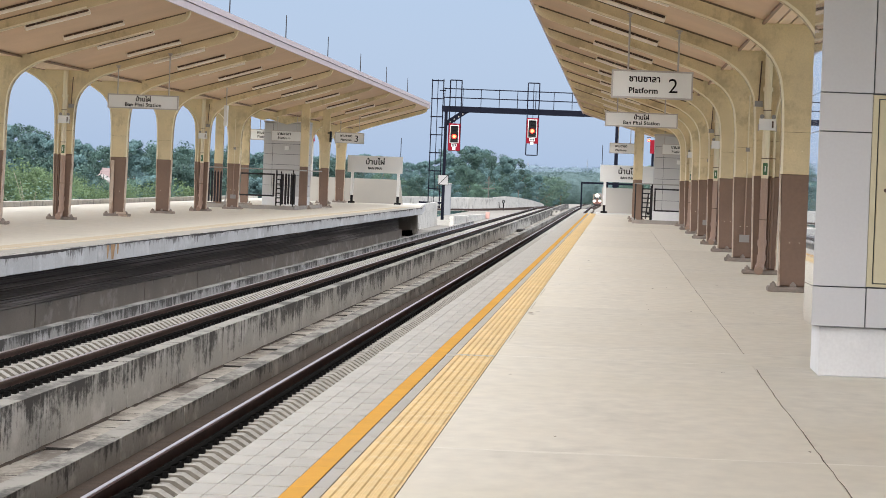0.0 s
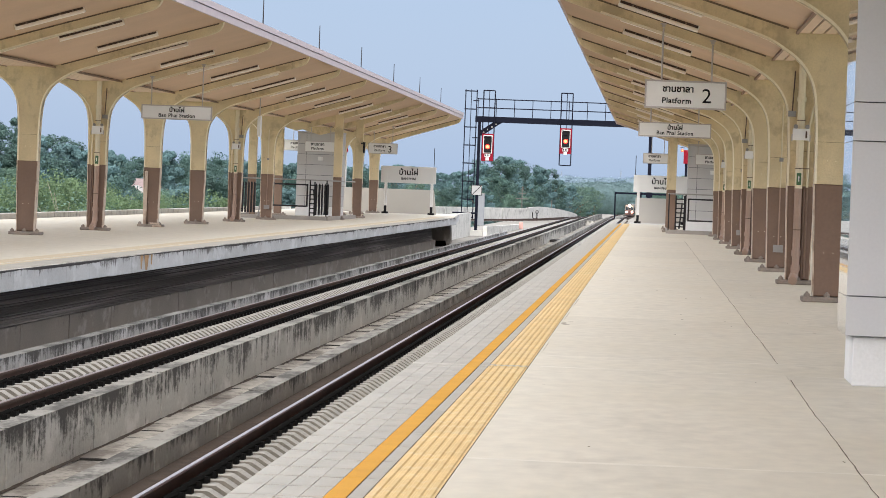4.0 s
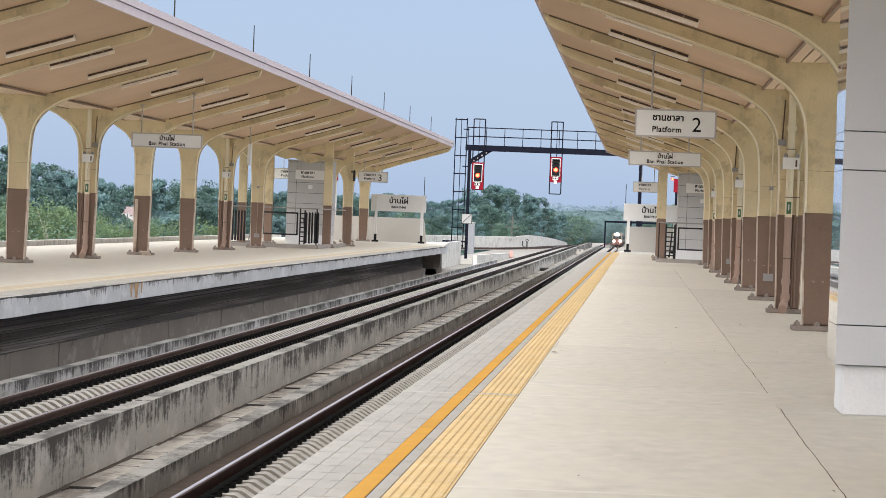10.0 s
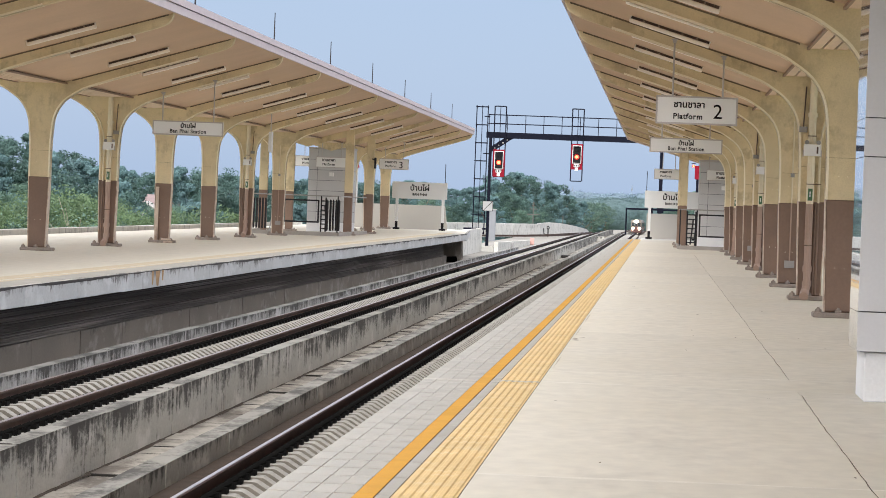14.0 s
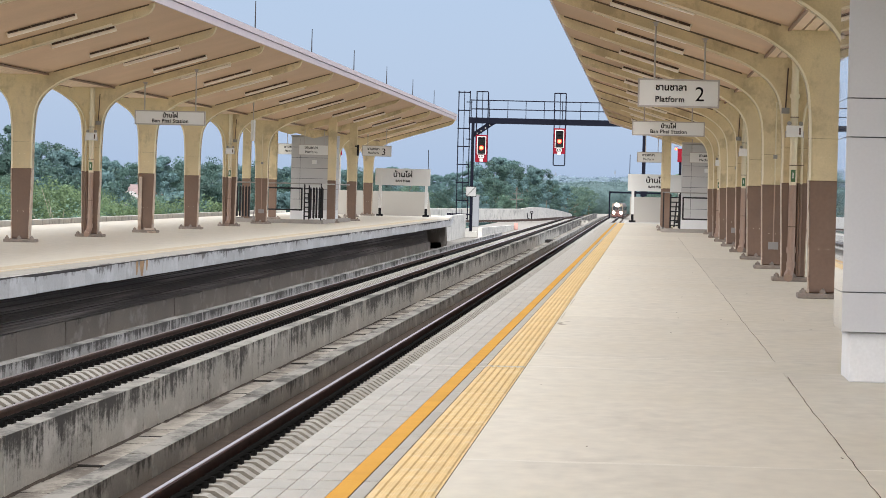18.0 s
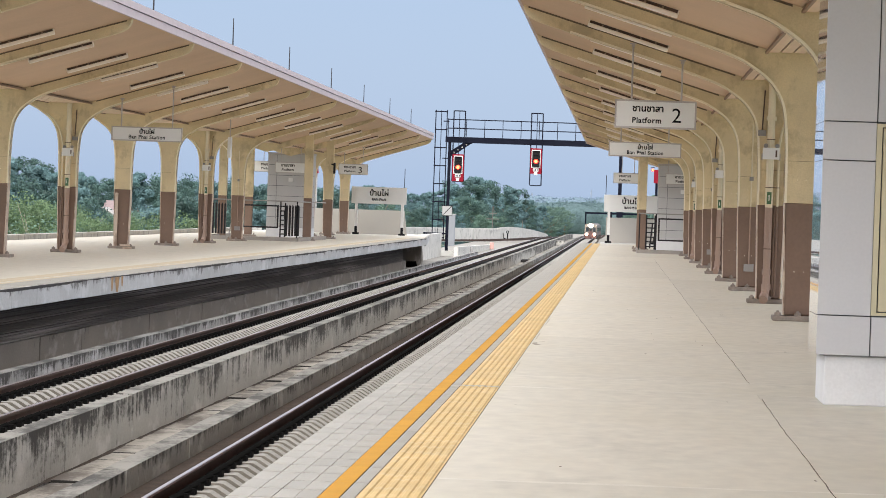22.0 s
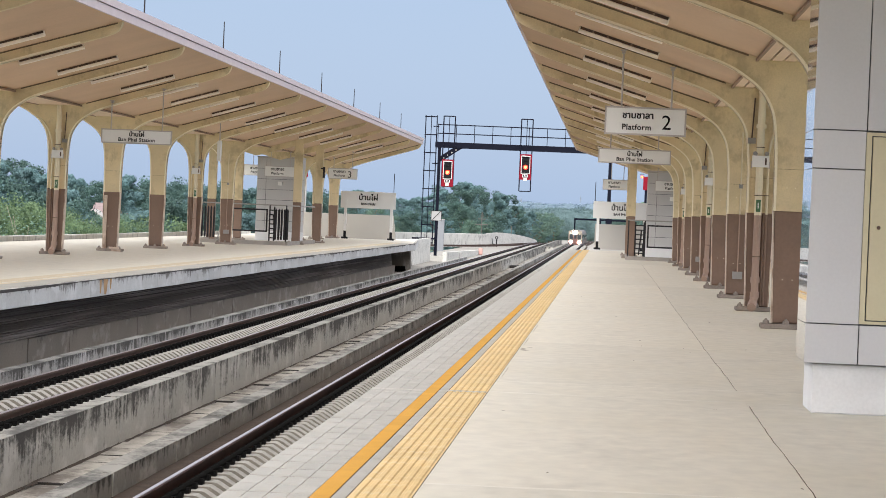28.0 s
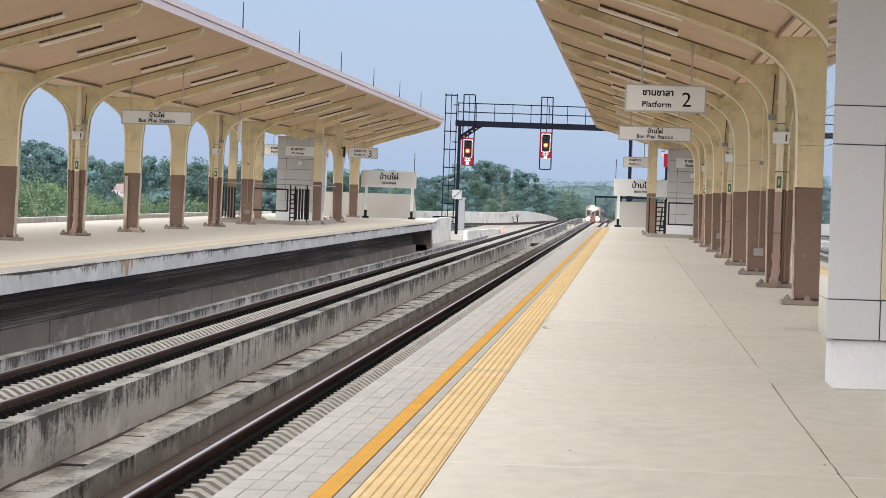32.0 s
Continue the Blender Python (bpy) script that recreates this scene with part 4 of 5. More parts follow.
# ---- down-pipes, conduits and boxes on the columns ----
def downpipe(cx, cy, side):
    p = tagged(new("downpipe"), "cream and brown rainwater pipe down a canopy column", "pipe", "downpipes")
    p.location = (cx, cy, 0)
    y = -0.25
    part("upper_pipe", rods(((0, y, 1.68), (0, y, 3.9), 0.066, 12)), M_PIPE_T, p)
    part("lower_pipe", rods(((0, y, 0.30), (0, y, 1.68), 0.066, 12), ((0, y, 0.50), (0, y, 0.60), 0.084, 12), ((0, y, 0.24), (0, y, 0.34), 0.084, 12), ((0, y, 0.28), (-0.03, y - 0.05, 0.10), 0.072, 12), ((-0.03, y - 0.05, 0.14), (-0.05, y - 0.22, 0.07), 0.078, 12)), M_PIPE_B, p)
    part("collar", rods(((0, y, 3.2), (0, y, 3.27), 0.09, 12)), M_PIPE_T, p)
    part("sticker", boxes((-0.04, 0.04, y - 0.074, y - 0.05, 1.74, 1.95)), M_GREEN, p, "green direction sticker")
    part("sticker_mark", boxes((-0.010, 0.006, y - 0.078, y - 0.0745, 1.80, 1.90)), M_SIGN, p)
    c = 0.15 * side
    part("conduit", rods(((c, -0.2, 0.1), (c, -0.2, 1.7), 0.022, 8), ((c * 0.7, -0.2, 0.1), (c * 0.7, -0.2, 1.7), 0.018, 8)), M_BROWN, p)
    bend = [(c, 1.7), (c, 2.75), (c * 1.25, 3.0), (c * 1.9, 3.28), (c * 2.9, 3.48), (c * 4.0, 3.62)]
    part("conduit_bend", rods(*[((xa, -0.2, za), (xb, -0.2, zb), 0.022, 8) for (xa, za), (xb, zb) in zip(bend, bend[1:])]), M_PIPE_T, p)
    bx = part("emergency_light", boxes((-0.14, 0.15, y - 0.17, y - 0.07, 2.52, 2.72)), M_SIGN, p, "white emergency light box")
    part("lens", boxes((0.08, 0.11, y - 0.175, y - 0.171, 2.56, 2.68)), M_LAMPB, bx)
    for lx in (-0.09, 0.11):
        part("spot", rods(((lx, y - 0.14, 2.755), (lx, y - 0.09, 2.755), 0.04, 10)), M_BOX, bx, "small grey emergency spotlight")
    part("clamp", boxes((-0.075, c + 0.03 if c > 0 else 0.075, -0.33, -0.30, 2.02, 2.035)), M_JOINTB, p)
    part("clamp", boxes((-0.075, 0.075, -0.325, -0.30, 0.95, 0.965), (-0.075, 0.075, -0.325, -0.30, 2.86, 2.875)), M_JOINTB, p)
    part("ear", boxes((-0.16, -0.14, y - 0.15, y - 0.09, 2.50, 2.62), (0.15, 0.17, y - 0.15, y - 0.09, 2.50, 2.62)), M_SIGNF, bx)
    return p


for i in (1, 4, 7):
    downpipe(COL_R - 0.045, 55.1 + BAY * i, 1)
for i in (1, 4):
    downpipe(COL_L + 0.02, 86.75 + BAY * i, -1)
for cx, y0, i in ((COL_R, 55.1, 2), (COL_R, 55.1, 5), (COL_L, 86.75, 5)):
    c = tagged(new("conduit"), "thin cable conduit with a grey box on a column", "conduit", "column conduits")
    c.location = (cx + 0.02, y0 + BAY * i, 0)
    part("lower_tube", rods(((0, -0.19, 0.45), (0, -0.19, 1.72), 0.014, 8)), M_PIPE_B, c)
    part("upper_tube", rods(((0, -0.19, 1.72), (0, -0.19, 3.4), 0.014, 8)), M_PIPE_T, c)
    part("switch_box", boxes((-0.1, 0.1, -0.24, -0.15, 0.40, 0.55)), M_BOX, c)
    part("junction", boxes((-0.04, 0.04, -0.23, -0.15, 2.25, 2.33)), M_BOX, c)
for cx, y0, i in ((COL_R, 55.1, 1), (COL_R, 55.1, 4), (COL_L, 86.75, 1), (COL_L, 86.75, 4)):
    j = tagged(new("junction_box"), "small grey junction box high on a column", "junction box", "junction boxes")
    j.location = (cx - 0.20 if cx > 0 else cx + 0.17, y0 + BAY * i - 0.14, 2.98)
    part("case", boxes((-0.07, 0.07, -0.06, 0.02, -0.05, 0.05)), M_BOX, j)
    part("cable", rods(((0.0, -0.03, 0.05), (0.03, -0.03, 0.75), 0.012, 6)), M_LAMPB, j)


plank = tagged(new("timber_plank"), "pale plank standing against a column", "plank")
plank.location = (COL_L, 86.75 + 2 * BAY, 0)
part("board", boxes((-0.20, -0.11, -0.215, -0.175, 0.0, 1.62)), M_STRIP, plank)
part("offcut", boxes((0.02, 0.30, -0.40, -0.34, 0.076, 0.13), (0.1, 0.36, -0.46, -0.41, 0.0, 0.06)), M_STRIP, plank)


# ---- stairwells, lift towers, end walls ----
def stairwell(cx, y0, y1, posts, label, hw, t, dx):
    """hw: half its width; t: the side of the track, 1 or -1; dx: how far the posts stand off the kerb's line."""
    k = tagged(new("stairwell_kerb"), label, "kerb", "stairwell kerbs", "structure")
    part("kerb_front", boxes((cx - hw, cx + hw, y0, y0 + 0.15, 0.0, 0.15)), M_KERB, k)
    for s in (-1, 1):
        part("kerb_side", boxes((cx + s * hw - 0.075, cx + s * hw + 0.075, y0 + 0.15, y1, 0.0, 0.15)), M_KERB, k)
    for s in (-1, 1):
        for py in posts:
            p = tagged(new("canopy_post"), "cream and brown painted straight canopy post", "post", "canopy posts")
            p.location = (cx + s * (hw if s == t else 1.62) + dx, py, 0)
            part("lower_shaft", boxes((-0.165, 0.165, -0.15, 0.15, 0.08, 1.72)), M_BROWN, p, bevel=0.02)
            part("upper_shaft", boxes((-0.17, 0.17, -0.14, 0.14, 1.72, roof_z(hw) + 0.03)), M_CREAM, p, bevel=0.02)
            part("base_plate", boxes((-0.34, 0.34, -0.28, 0.28, 0.0, 0.075)), M_PLATE, p, bevel=0.012)
            for bx in (-0.27, 0.27):
                part("bolt", rods(((bx, -0.22, 0.07), (bx, -0.22, 0.14), 0.04, 6)), M_PLATE, p)
    for py in posts:
        beam = tagged(new("canopy_beam"), "cream cross beam of the canopy over the stairs", "beam", "canopy beams")
        beam.location = (cx, py, 0)
        for s in (-1, 1):
            out = [(s * 0.0, 3.55), (s * hw, 4.08), (s * 4.3, 4.93), (s * 4.47, 5.09), (s * 0.62, roof_z(0.62) + 0.03), (0, roof_z(0.62) + 0.03)]
            part("arm", made(prism, out, -0.13, 0.13), M_CREAM, beam)
    f = tagged(new("stair_railing"), "black steel railing with slatted and framed panels round the stairs", "railing", "stair railings")
    f.location = (cx, y0, 0)
    y = 0.075
    part("handrail", rods(((-hw, y, 1.56), (hw, y, 1.56), 0.024, 8), ((hw, y, 1.56), (hw, y1 - y0, 1.56), 0.024, 8), ((-hw, y, 1.56), (-hw, y1 - y0, 1.56), 0.024, 8)), M_BOX, f)
    a, b = sorted((-t * 0.5, t * 1.14))
    part("open_frame", boxes((a, a + 0.06, y - 0.03, y + 0.03, 0.5, 1.40), (b - 0.06, b, y - 0.03, y + 0.03, 0.5, 1.40), (a + 0.06, b - 0.06, y - 0.03, y + 0.03, 0.5, 0.56), (a + 0.06, b - 0.06, y - 0.03, y + 0.03, 1.34, 1.40)), M_FENCE, f)
    for px in (-hw, -t * 1.5, -t * 0.6, t * 1.22, hw):
        part("upright", rods(((px, y, 0.13), (px, y, 1.56), 0.025, 8)), M_FENCE, f)
    for i in range(5):
        for x0 in ((t * 1.46 if t > 0 else None), -t * 1.42 if t > 0 else None):
            if x0 is not None:
                x = x0 + 0.115 * i
                part("slat", made(prism, [(x - 0.03, 0.22), (x + 0.04, 0.22), (x + 0.04, 1.36), (x, 1.44), (x - 0.03, 1.36)], y - 0.05, y + 0.05), M_FENCE, f)
    l0, l1 = (1.22, 1.40) if t > 0 else (1.27, 1.60)
    for lx in (l0, l1):
        part("ladder_stile", rods(((t * lx, y, 0.16), (t * lx, y, 1.50), 0.03, 6)), M_FENCE, f)
    for i in range(7):
        part("rung", rods(((t * l0, y, 0.28 + 0.18 * i), (t * l1, y, 0.28 + 0.18 * i), 0.024, 6)), M_FENCE, f)
    part("slope_bar", rods(((t * 1.45, y, 0.2), (t * 1.36, y, 1.2), 0.03, 6), ((t * 1.6, y, 0.2), (t * 1.6, y, 1.4), 0.03, 6)), M_FENCE, f)
    return f


stairwell(COL_L, 146.0, 160.0, (152.43, 163.38), "low pale kerb round the stair opening", 1.87, 1, -0.13)
stairwell(COL_R, 147.0, 159.0, (153.62, 164.57), "low pale kerb round the stair opening", 1.87, -1, 0.12)


def lift_tower(cx, y0):
    t = tagged(new("lift_tower"), "pale grey panelled lift tower on the platform", "lift tower", "lift towers")
    t.location = (cx, y0, 0)
    part("plinth", boxes((-0.98, 0.98, -0.02, 2.0, 0.0, 0.42)), M_PLINTH, t)
    part("core", boxes((-0.93, 0.93, 0.03, 2.0, 0.42, 3.6)), M_GAP, t)
    for i in range(7):
        z = 0.42 + 0.46 * i
        for x0, x1 in ((-0.98, -0.58), (-0.58, 0.98)):
            part("panel", boxes((x0 + 0.008, x1 - 0.008, 0.0, 0.03, z + 0.008, z + 0.452)), M_LIFT, t)
        for s in (-1, 1):
            part("side_panel", boxes((s * 0.955 - 0.025, s * 0.955 + 0.025, 0.032, 2.0, z + 0.008, z + 0.452)), M_LIFT, t)
    part("cap", boxes((-1.0, 1.0, -0.03, 2.03, 3.645, 3.72)), M_SIGNF, t)
    part("camera_box", boxes((-0.02, 0.16, -0.35, -0.02, 2.45, 2.62)), M_SIGN, t)
    return t


lift_tower(COL_L - 0.19, 165.5)
lift_tower(COL_R - 0.08, 160.5)
tagged(part("end_wall", made(prism, [(-14.5, 0), (-9.45, 0), (-9.62, 1.3), (-14.5, 1.3)], 200.0, 200.25), M_WALL), "plain cream rendered wall closing the platform end", "wall", kind="structure")
tagged(part("end_wall", made(prism, [(1.15, -0.2), (8.0, -0.2), (8.0, 1.32), (1.15, 1.32)], 197.5, 197.75), M_WALL), "plain cream rendered wall closing the platform end", "wall", kind="structure")
part("platform_tail", boxes((0.9, 9.0, 189, 198, -1.5, -0.005)), M_PALE, platform)

# lightning rods along the roofs
for i in range(12):
    y = 63.0 + 16.3 * i
    if y < 190:
        r = tagged(new("lightning_rod"), "thin grey lightning rod on the canopy roof", "lightning rod", "lightning rods")
        r.location = (-8.13, y, roof_z(4.4) + 0.22)
        part("spike", rods(((0, 0, 0), (0, 0, 0.85), 0.02, 6, 0.012)), M_FENCE, r)
        part("foot", rods(((0, 0, -0.02), (0, 0, 0.06), 0.03, 8)), M_SIGNF, r)


# ---- signal gantry ----
GY = 233.0
M_SURR = mat("faded_white_band", (0.66, 0.655, 0.66), 0.5, vary=0.06)
gantry = tagged(new("signal_gantry"), "navy black steel signal gantry with railed walkway and ladder", "gantry")
gantry.location = (0, GY, 0)
part("post", boxes((-8.92, -8.74, -0.15, 0.15, -1.45, 5.75)), M_STEEL, gantry)
part("post", boxes((1.70, 1.92, -0.15, 0.15, -1.45, 5.65)), M_STEEL, gantry)
part("beam", boxes((-9.1, 3.3, -0.18, 0.18, 5.62, 5.98)), M_STEEL, gantry)
brace = part("knee_brace", made(prism, [(-8.78, 4.75), (-8.55, 4.85), (-7.55, 5.55), (-7.40, 5.62), (-7.62, 5.66), (-8.0, 5.62), (-8.78, 5.08)], -0.1, 0.1), M_STEEL, gantry)
for i in range(4):
    part("hole", rods(((-8.55 + 0.25 * i, -0.115, 5.0 + 0.17 * i), (-8.55 + 0.25 * i, -0.101, 5.0 + 0.17 * i), 0.05, 8)), M_BOX, brace)
for px in [-8.95 + 1.13 * i for i in range(11)]:
    part("rail_post", boxes((px - 0.02, px + 0.02, -0.17, -0.13, 5.98, 7.1)), M_STEEL, gantry)
for z in (6.5, 7.06):
    part("walk_rail", boxes((-9.0, 3.2, -0.165, -0.135, z - 0.025, z + 0.025)), M_STEEL, gantry)
part("walk_rail_back", boxes((-9.0, 3.2, 0.5, 0.53, 6.5, 6.55), (-9.0, 3.2, 0.5, 0.53, 7.04, 7.08)), M_STEEL, gantry)
ladder = part("ladder", boxes((-9.78, -9.72, 0, 0.05, -0.4, 7.62), (-9.42, -9.38, 0, 0.05, -0.4, 7.62), (-9.08, -9.02, 0, 0.05, -0.4, 7.62)), M_STEEL, gantry)
for i in range(8):
    z = -0.35 + 1.12 * i
    part("cage_hoop", boxes((-9.80, -9.0, -0.05, 0.0, z, z + 0.07)), M_STEEL, ladder)
for z in (1.2, 4.6, 6.9):
    part("ladder_stay", boxes((-9.27, -8.9, 0, 0.05, z, z + 0.06)), M_STEEL, ladder)
part("ladder_landing", boxes((-10.3, -8.78, -0.4, 0.4, -0.1, 0.0)), M_STEEL, ladder)
for sx, zt, zb, drop in ((-8.26, 4.80, 3.22, 0.0), (-3.44, 5.32, 3.84, 0.72)):
    cage = part("signal_cage", boxes((sx - 0.39, sx - 0.32, -0.3, -0.25, zb - drop, 7.6), (sx + 0.32, sx + 0.39, -0.3, -0.25, zb - drop, 7.6), (sx - 0.02, sx + 0.02, -0.28, -0.25, zt, 7.6), (sx - 0.33, sx + 0.33, -0.3, -0.25, 7.55, 7.62), (sx - 0.33, sx + 0.33, -0.3, -0.25, 6.5, 6.55), (sx - 0.33, sx + 0.33, -0.3, -0.25, zb - drop - 0.03, zb - drop + 0.03)), M_STEEL, gantry)
    head = part("signal_board", boxes((sx - 0.36, sx + 0.36, -0.36, -0.31, zb, zt + 0.1)), M_RED, gantry, "red signal backing board")
    part("white_surround", boxes((sx - 0.28, sx + 0.28, -0.39, -0.362, zt - 1.11, zt + 0.01)), M_SURR, head)
    part("lamp_case", boxes((sx - 0.235, sx + 0.235, -0.46, -0.392, zt - 1.06, zt - 0.04)), M_INK, head)
    for k, z in enumerate((zt - 0.22, zt - 0.44, zt - 0.70)):
        part("lamp", rods(((sx, -0.48, z), (sx, -0.455, z), 0.15 if k == 2 else 0.09, 14)), M_LIT if k == 2 else M_INK, head)
        if k == 2:
            part("lamp_core", rods(((sx, -0.49, z), (sx, -0.481, z), 0.095, 12)), M_CORE, head)
        part("hood", boxes((sx - 0.14, sx + 0.14, -0.58, -0.462, z + 0.13, z + 0.15)), M_INK, head)
    part("number_plate", boxes((sx - 0.17, sx + 0.17, -0.40, -0.362, zt - 1.33, zt - 1.14), (sx - 0.1, sx + 0.1, -0.40, -0.362, zt - 1.55, zt - 1.36)), M_SURR, head, "white plate with dark bars")
    part("plate_bars", boxes((sx - 0.13, sx - 0.07, -0.404, -0.401, zt - 1.29, zt - 1.18), (sx - 0.03, sx + 0.03, -0.404, -0.401, zt - 1.29, zt - 1.18), (sx + 0.07, sx + 0.13, -0.404, -0.401, zt - 1.29, zt - 1.18)), M_INK, head)
tag = part("limit_plate", boxes((-9.18, -8.52, -0.2, -0.16, 1.06, 1.70)), M_POST, gantry, "white plate with a diagonal black stroke")
part("border", boxes((-9.18, -8.52, -0.205, -0.201, 1.06, 1.09), (-9.18, -8.52, -0.205, -0.201, 1.67, 1.70), (-9.18, -9.15, -0.205, -0.201, 1.09, 1.67), (-8.55, -8.52, -0.205, -0.201, 1.09, 1.67)), M_INK, tag)
part("stroke", made(prism, [(-9.14, 1.1), (-9.09, 1.1), (-8.56, 1.66), (-8.61, 1.66)], -0.21, -0.201), M_INK, tag)

part("footing", boxes((-9.3, -8.4, -0.3, 0.3, -1.46, -1.1)), M_PALE, gantry)

# a second signal beyond the platform end, seen between the column and the lift tower
sig2 = tagged(new("platform_signal"), "red lit colour-light signal on a dark post", "signal")
sig2.location = (3.75, 215.0, 0)
part("post", rods(((0.15, 0, -1.45), (0.15, 0, 4.0), 0.07, 10)), M_STEEL, sig2)
part("signal_board", boxes((0.1, 0.32, -0.15, -0.1, 3.35, 4.12)), M_RED, sig2)
part("surround", boxes((-0.02, 0.1, -0.15, -0.1, 3.35, 4.12), (0.1, 0.2, -0.16, -0.151, 3.75, 3.85)), M_RED, sig2)
part("lamp", rods(((-0.1, -0.24, 4.1), (-0.1, -0.192, 4.1), 0.085, 14)), M_LIT, sig2)
part("lamp_core", rods(((-0.1, -0.25, 4.1), (-0.1, -0.241, 4.1), 0.05, 12)), M_CORE, sig2)
part("hood", boxes((-0.22, 0.02, -0.3, -0.1, 4.24, 4.27)), M_INK, sig2)

sig3 = copy_thing(sig2, pose(-16.35, 215.0, -0.45))
tagged(sig3, "colour-light signal with a ladder beyond the far platform", "signal")
lad = tagged(new("signal_ladder"), "pale blue-grey ladder beside a signal post", "ladder")
lad.location = (-15.95, 214.8, -1.45)
part("stile", boxes((-0.22, -0.18, 0, 0.05, 0, 5.0)), M_POST, lad)
part("stile", boxes((0.18, 0.22, 0, 0.05, 0, 5.0)), M_POST, lad)
for i in range(14):
    part("rung", boxes((-0.18, 0.18, 0.01, 0.04, 0.3 + 0.34 * i, 0.34 + 0.34 * i)), M_POST, lad)

mast = tagged(new("striped_mast"), "thin white mast with a red top beyond the far platform", "mast")
mast.location = (-15.5, 214.0, -1.45)
for i in range(6):
    part("band", rods(((0, 0, 0.6 * i + 1.15), (0, 0, 0.6 * i + 1.75), 0.05, 10)), M_POST, mast)
part("red_cap", rods(((0, 0, 4.75), (0, 0, 5.15), 0.11, 10, 0.05)), M_RED, mast, "red cap")
part("foot", rods(((0, 0, 0), (0, 0, 1.15), 0.1, 10)), M_FENCE, mast)

# trackside pieces beyond the platforms
M_CAB = mat("cabinet_pale_grey", (0.215, 0.225, 0.25), 0.5, vary=0.06)
cab = tagged(new("equipment_cabinet"), "tall white equipment cabinet by the gantry", "cabinet")
cab.location = (-11.55, 300.0, -1.45)
part("case", boxes((-0.27, 0.27, -0.2, 0.2, 0.0, 2.5)), M_CAB, cab, bevel=0.02)
part("door", boxes((-0.23, 0.23, -0.215, -0.201, 0.2, 2.3)), M_CAB, cab)
part("roof", boxes((-0.31, 0.31, -0.24, 0.24, 2.5, 2.57)), M_POST, cab)
dwarf = tagged(new("point_indicator"), "black and white round point indicator on a short post", "indicator")
dwarf.location = (-9.06, 367.0, -1.46)
part("post", rods(((0, 0, 0), (0, 0, 0.75), 0.06, 8)), M_INK, dwarf)
part("disc", rods(((0, -0.05, 0.9), (0, 0.05, 0.9), 0.16, 16)), M_INK, dwarf)
part("disc_face", rods(((0, -0.07, 0.9), (0, -0.055, 0.9), 0.085, 16)), M_POST, dwarf)
part("lever", rods(((0, 0, 0.2), (-0.4, 0, 0.3), 0.04, 6), ((-0.4, 0, 0.3), (-0.45, 0, 0.85), 0.04, 6)), M_INK, dwarf)
mk = tagged(new("track_marker"), "small pinkish trackside marker block", "marker")
mk.location = (-7.75, 284.0, -1.45)
part("block", boxes((-0.15, 0.15, -0.12, 0.12, 0, 0.52)), mat("faded_pink_paint", (0.50, 0.30, 0.27), 0.7), mk, bevel=0.03)
mk2 = tagged(new("track_marker"), "small white trackside marker post", "marker")
mk2.location = (-7.75, 246.0, -1.45)
part("block", boxes((-0.1, 0.1, -0.1, 0.1, 0, 0.5)), M_POST, mk2, bevel=0.02)
jb = tagged(new("track_box"), "pale box on the far end of the cable trough", "box")
jb.location = (-3.1, 318.0, -1.3)
part("case", boxes((-0.35, 0.35, -0.5, 0.5, 0, 0.45)), M_CONC, jb, bevel=0.03)
# line-side gantry further on
fg = tagged(new("line_gantry"), "dark steel portal over the line in the distance", "gantry")
fg.location = (0, 895.0, 0)
part("leg", boxes((-6.55, -6.2, -0.15, 0.15, -5.9, 1.9)), M_STEEL, fg)
part("leg", boxes((6.2, 6.5, -0.15, 0.15, -5.9, 1.9)), M_STEEL, fg)
part("beam", boxes((-6.55, 6.5, -0.2, 0.2, 1.55, 2.0)), M_STEEL, fg)
part("hanging_box", boxes((-0.9, -0.1, -0.4, -0.2, -1.0, 2.3), (0.9, 2.4, -0.4, -0.2, 1.0, 2.3)), M_STEEL, fg)

M_POLE = mat("weathered_pole", (0.115, 0.112, 0.105), 0.8)
for px, py, top in ((-13.4, 450.0, 2.0), (-15.6, 390.0, 0.6), (-9.0 - 1.6, 480.0, 0.4)):
    pole = tagged(new("utility_pole"), "slim grey utility pole with crossarms beyond the parapet", "pole", "utility poles")
    pole.location = (px, py, -7.5)
    part("shaft", rods(((0, 0, 0), (0, 0, top + 7.5), 0.08, 8, 0.06)), M_POLE, pole)
    if top > 1:
        part("crossarm", boxes((-0.75, 0.75, -0.05, 0.05, top + 5.95, top + 6.05), (-0.45, 0.45, -0.05, 0.05, top + 6.6, top + 6.7)), M_POLE, pole)


# ---- trees ----
def leaf_mat(name, color, vary=0.5):
    m = mat(name, color, 0.75, vary=vary, scale=0.5, fine=3.0, bump=0)
    # light shines through thin leaves
    n, l = m.node_tree.nodes, m.node_tree.links
    b, out = n["Principled BSDF"], n["Material Output"]
    thin, mix = n.new("ShaderNodeBsdfTranslucent"), n.new("ShaderNodeMixShader")
    l.new(b.inputs["Base Color"].links[0].from_socket, thin.inputs["Color"])
    mix.inputs[0].default_value = 0.24
    l.new(b.outputs[0], mix.inputs[1])
    l.new(thin.outputs[0], mix.inputs[2])
    l.new(mix.outputs[0], out.inputs["Surface"])
    return m


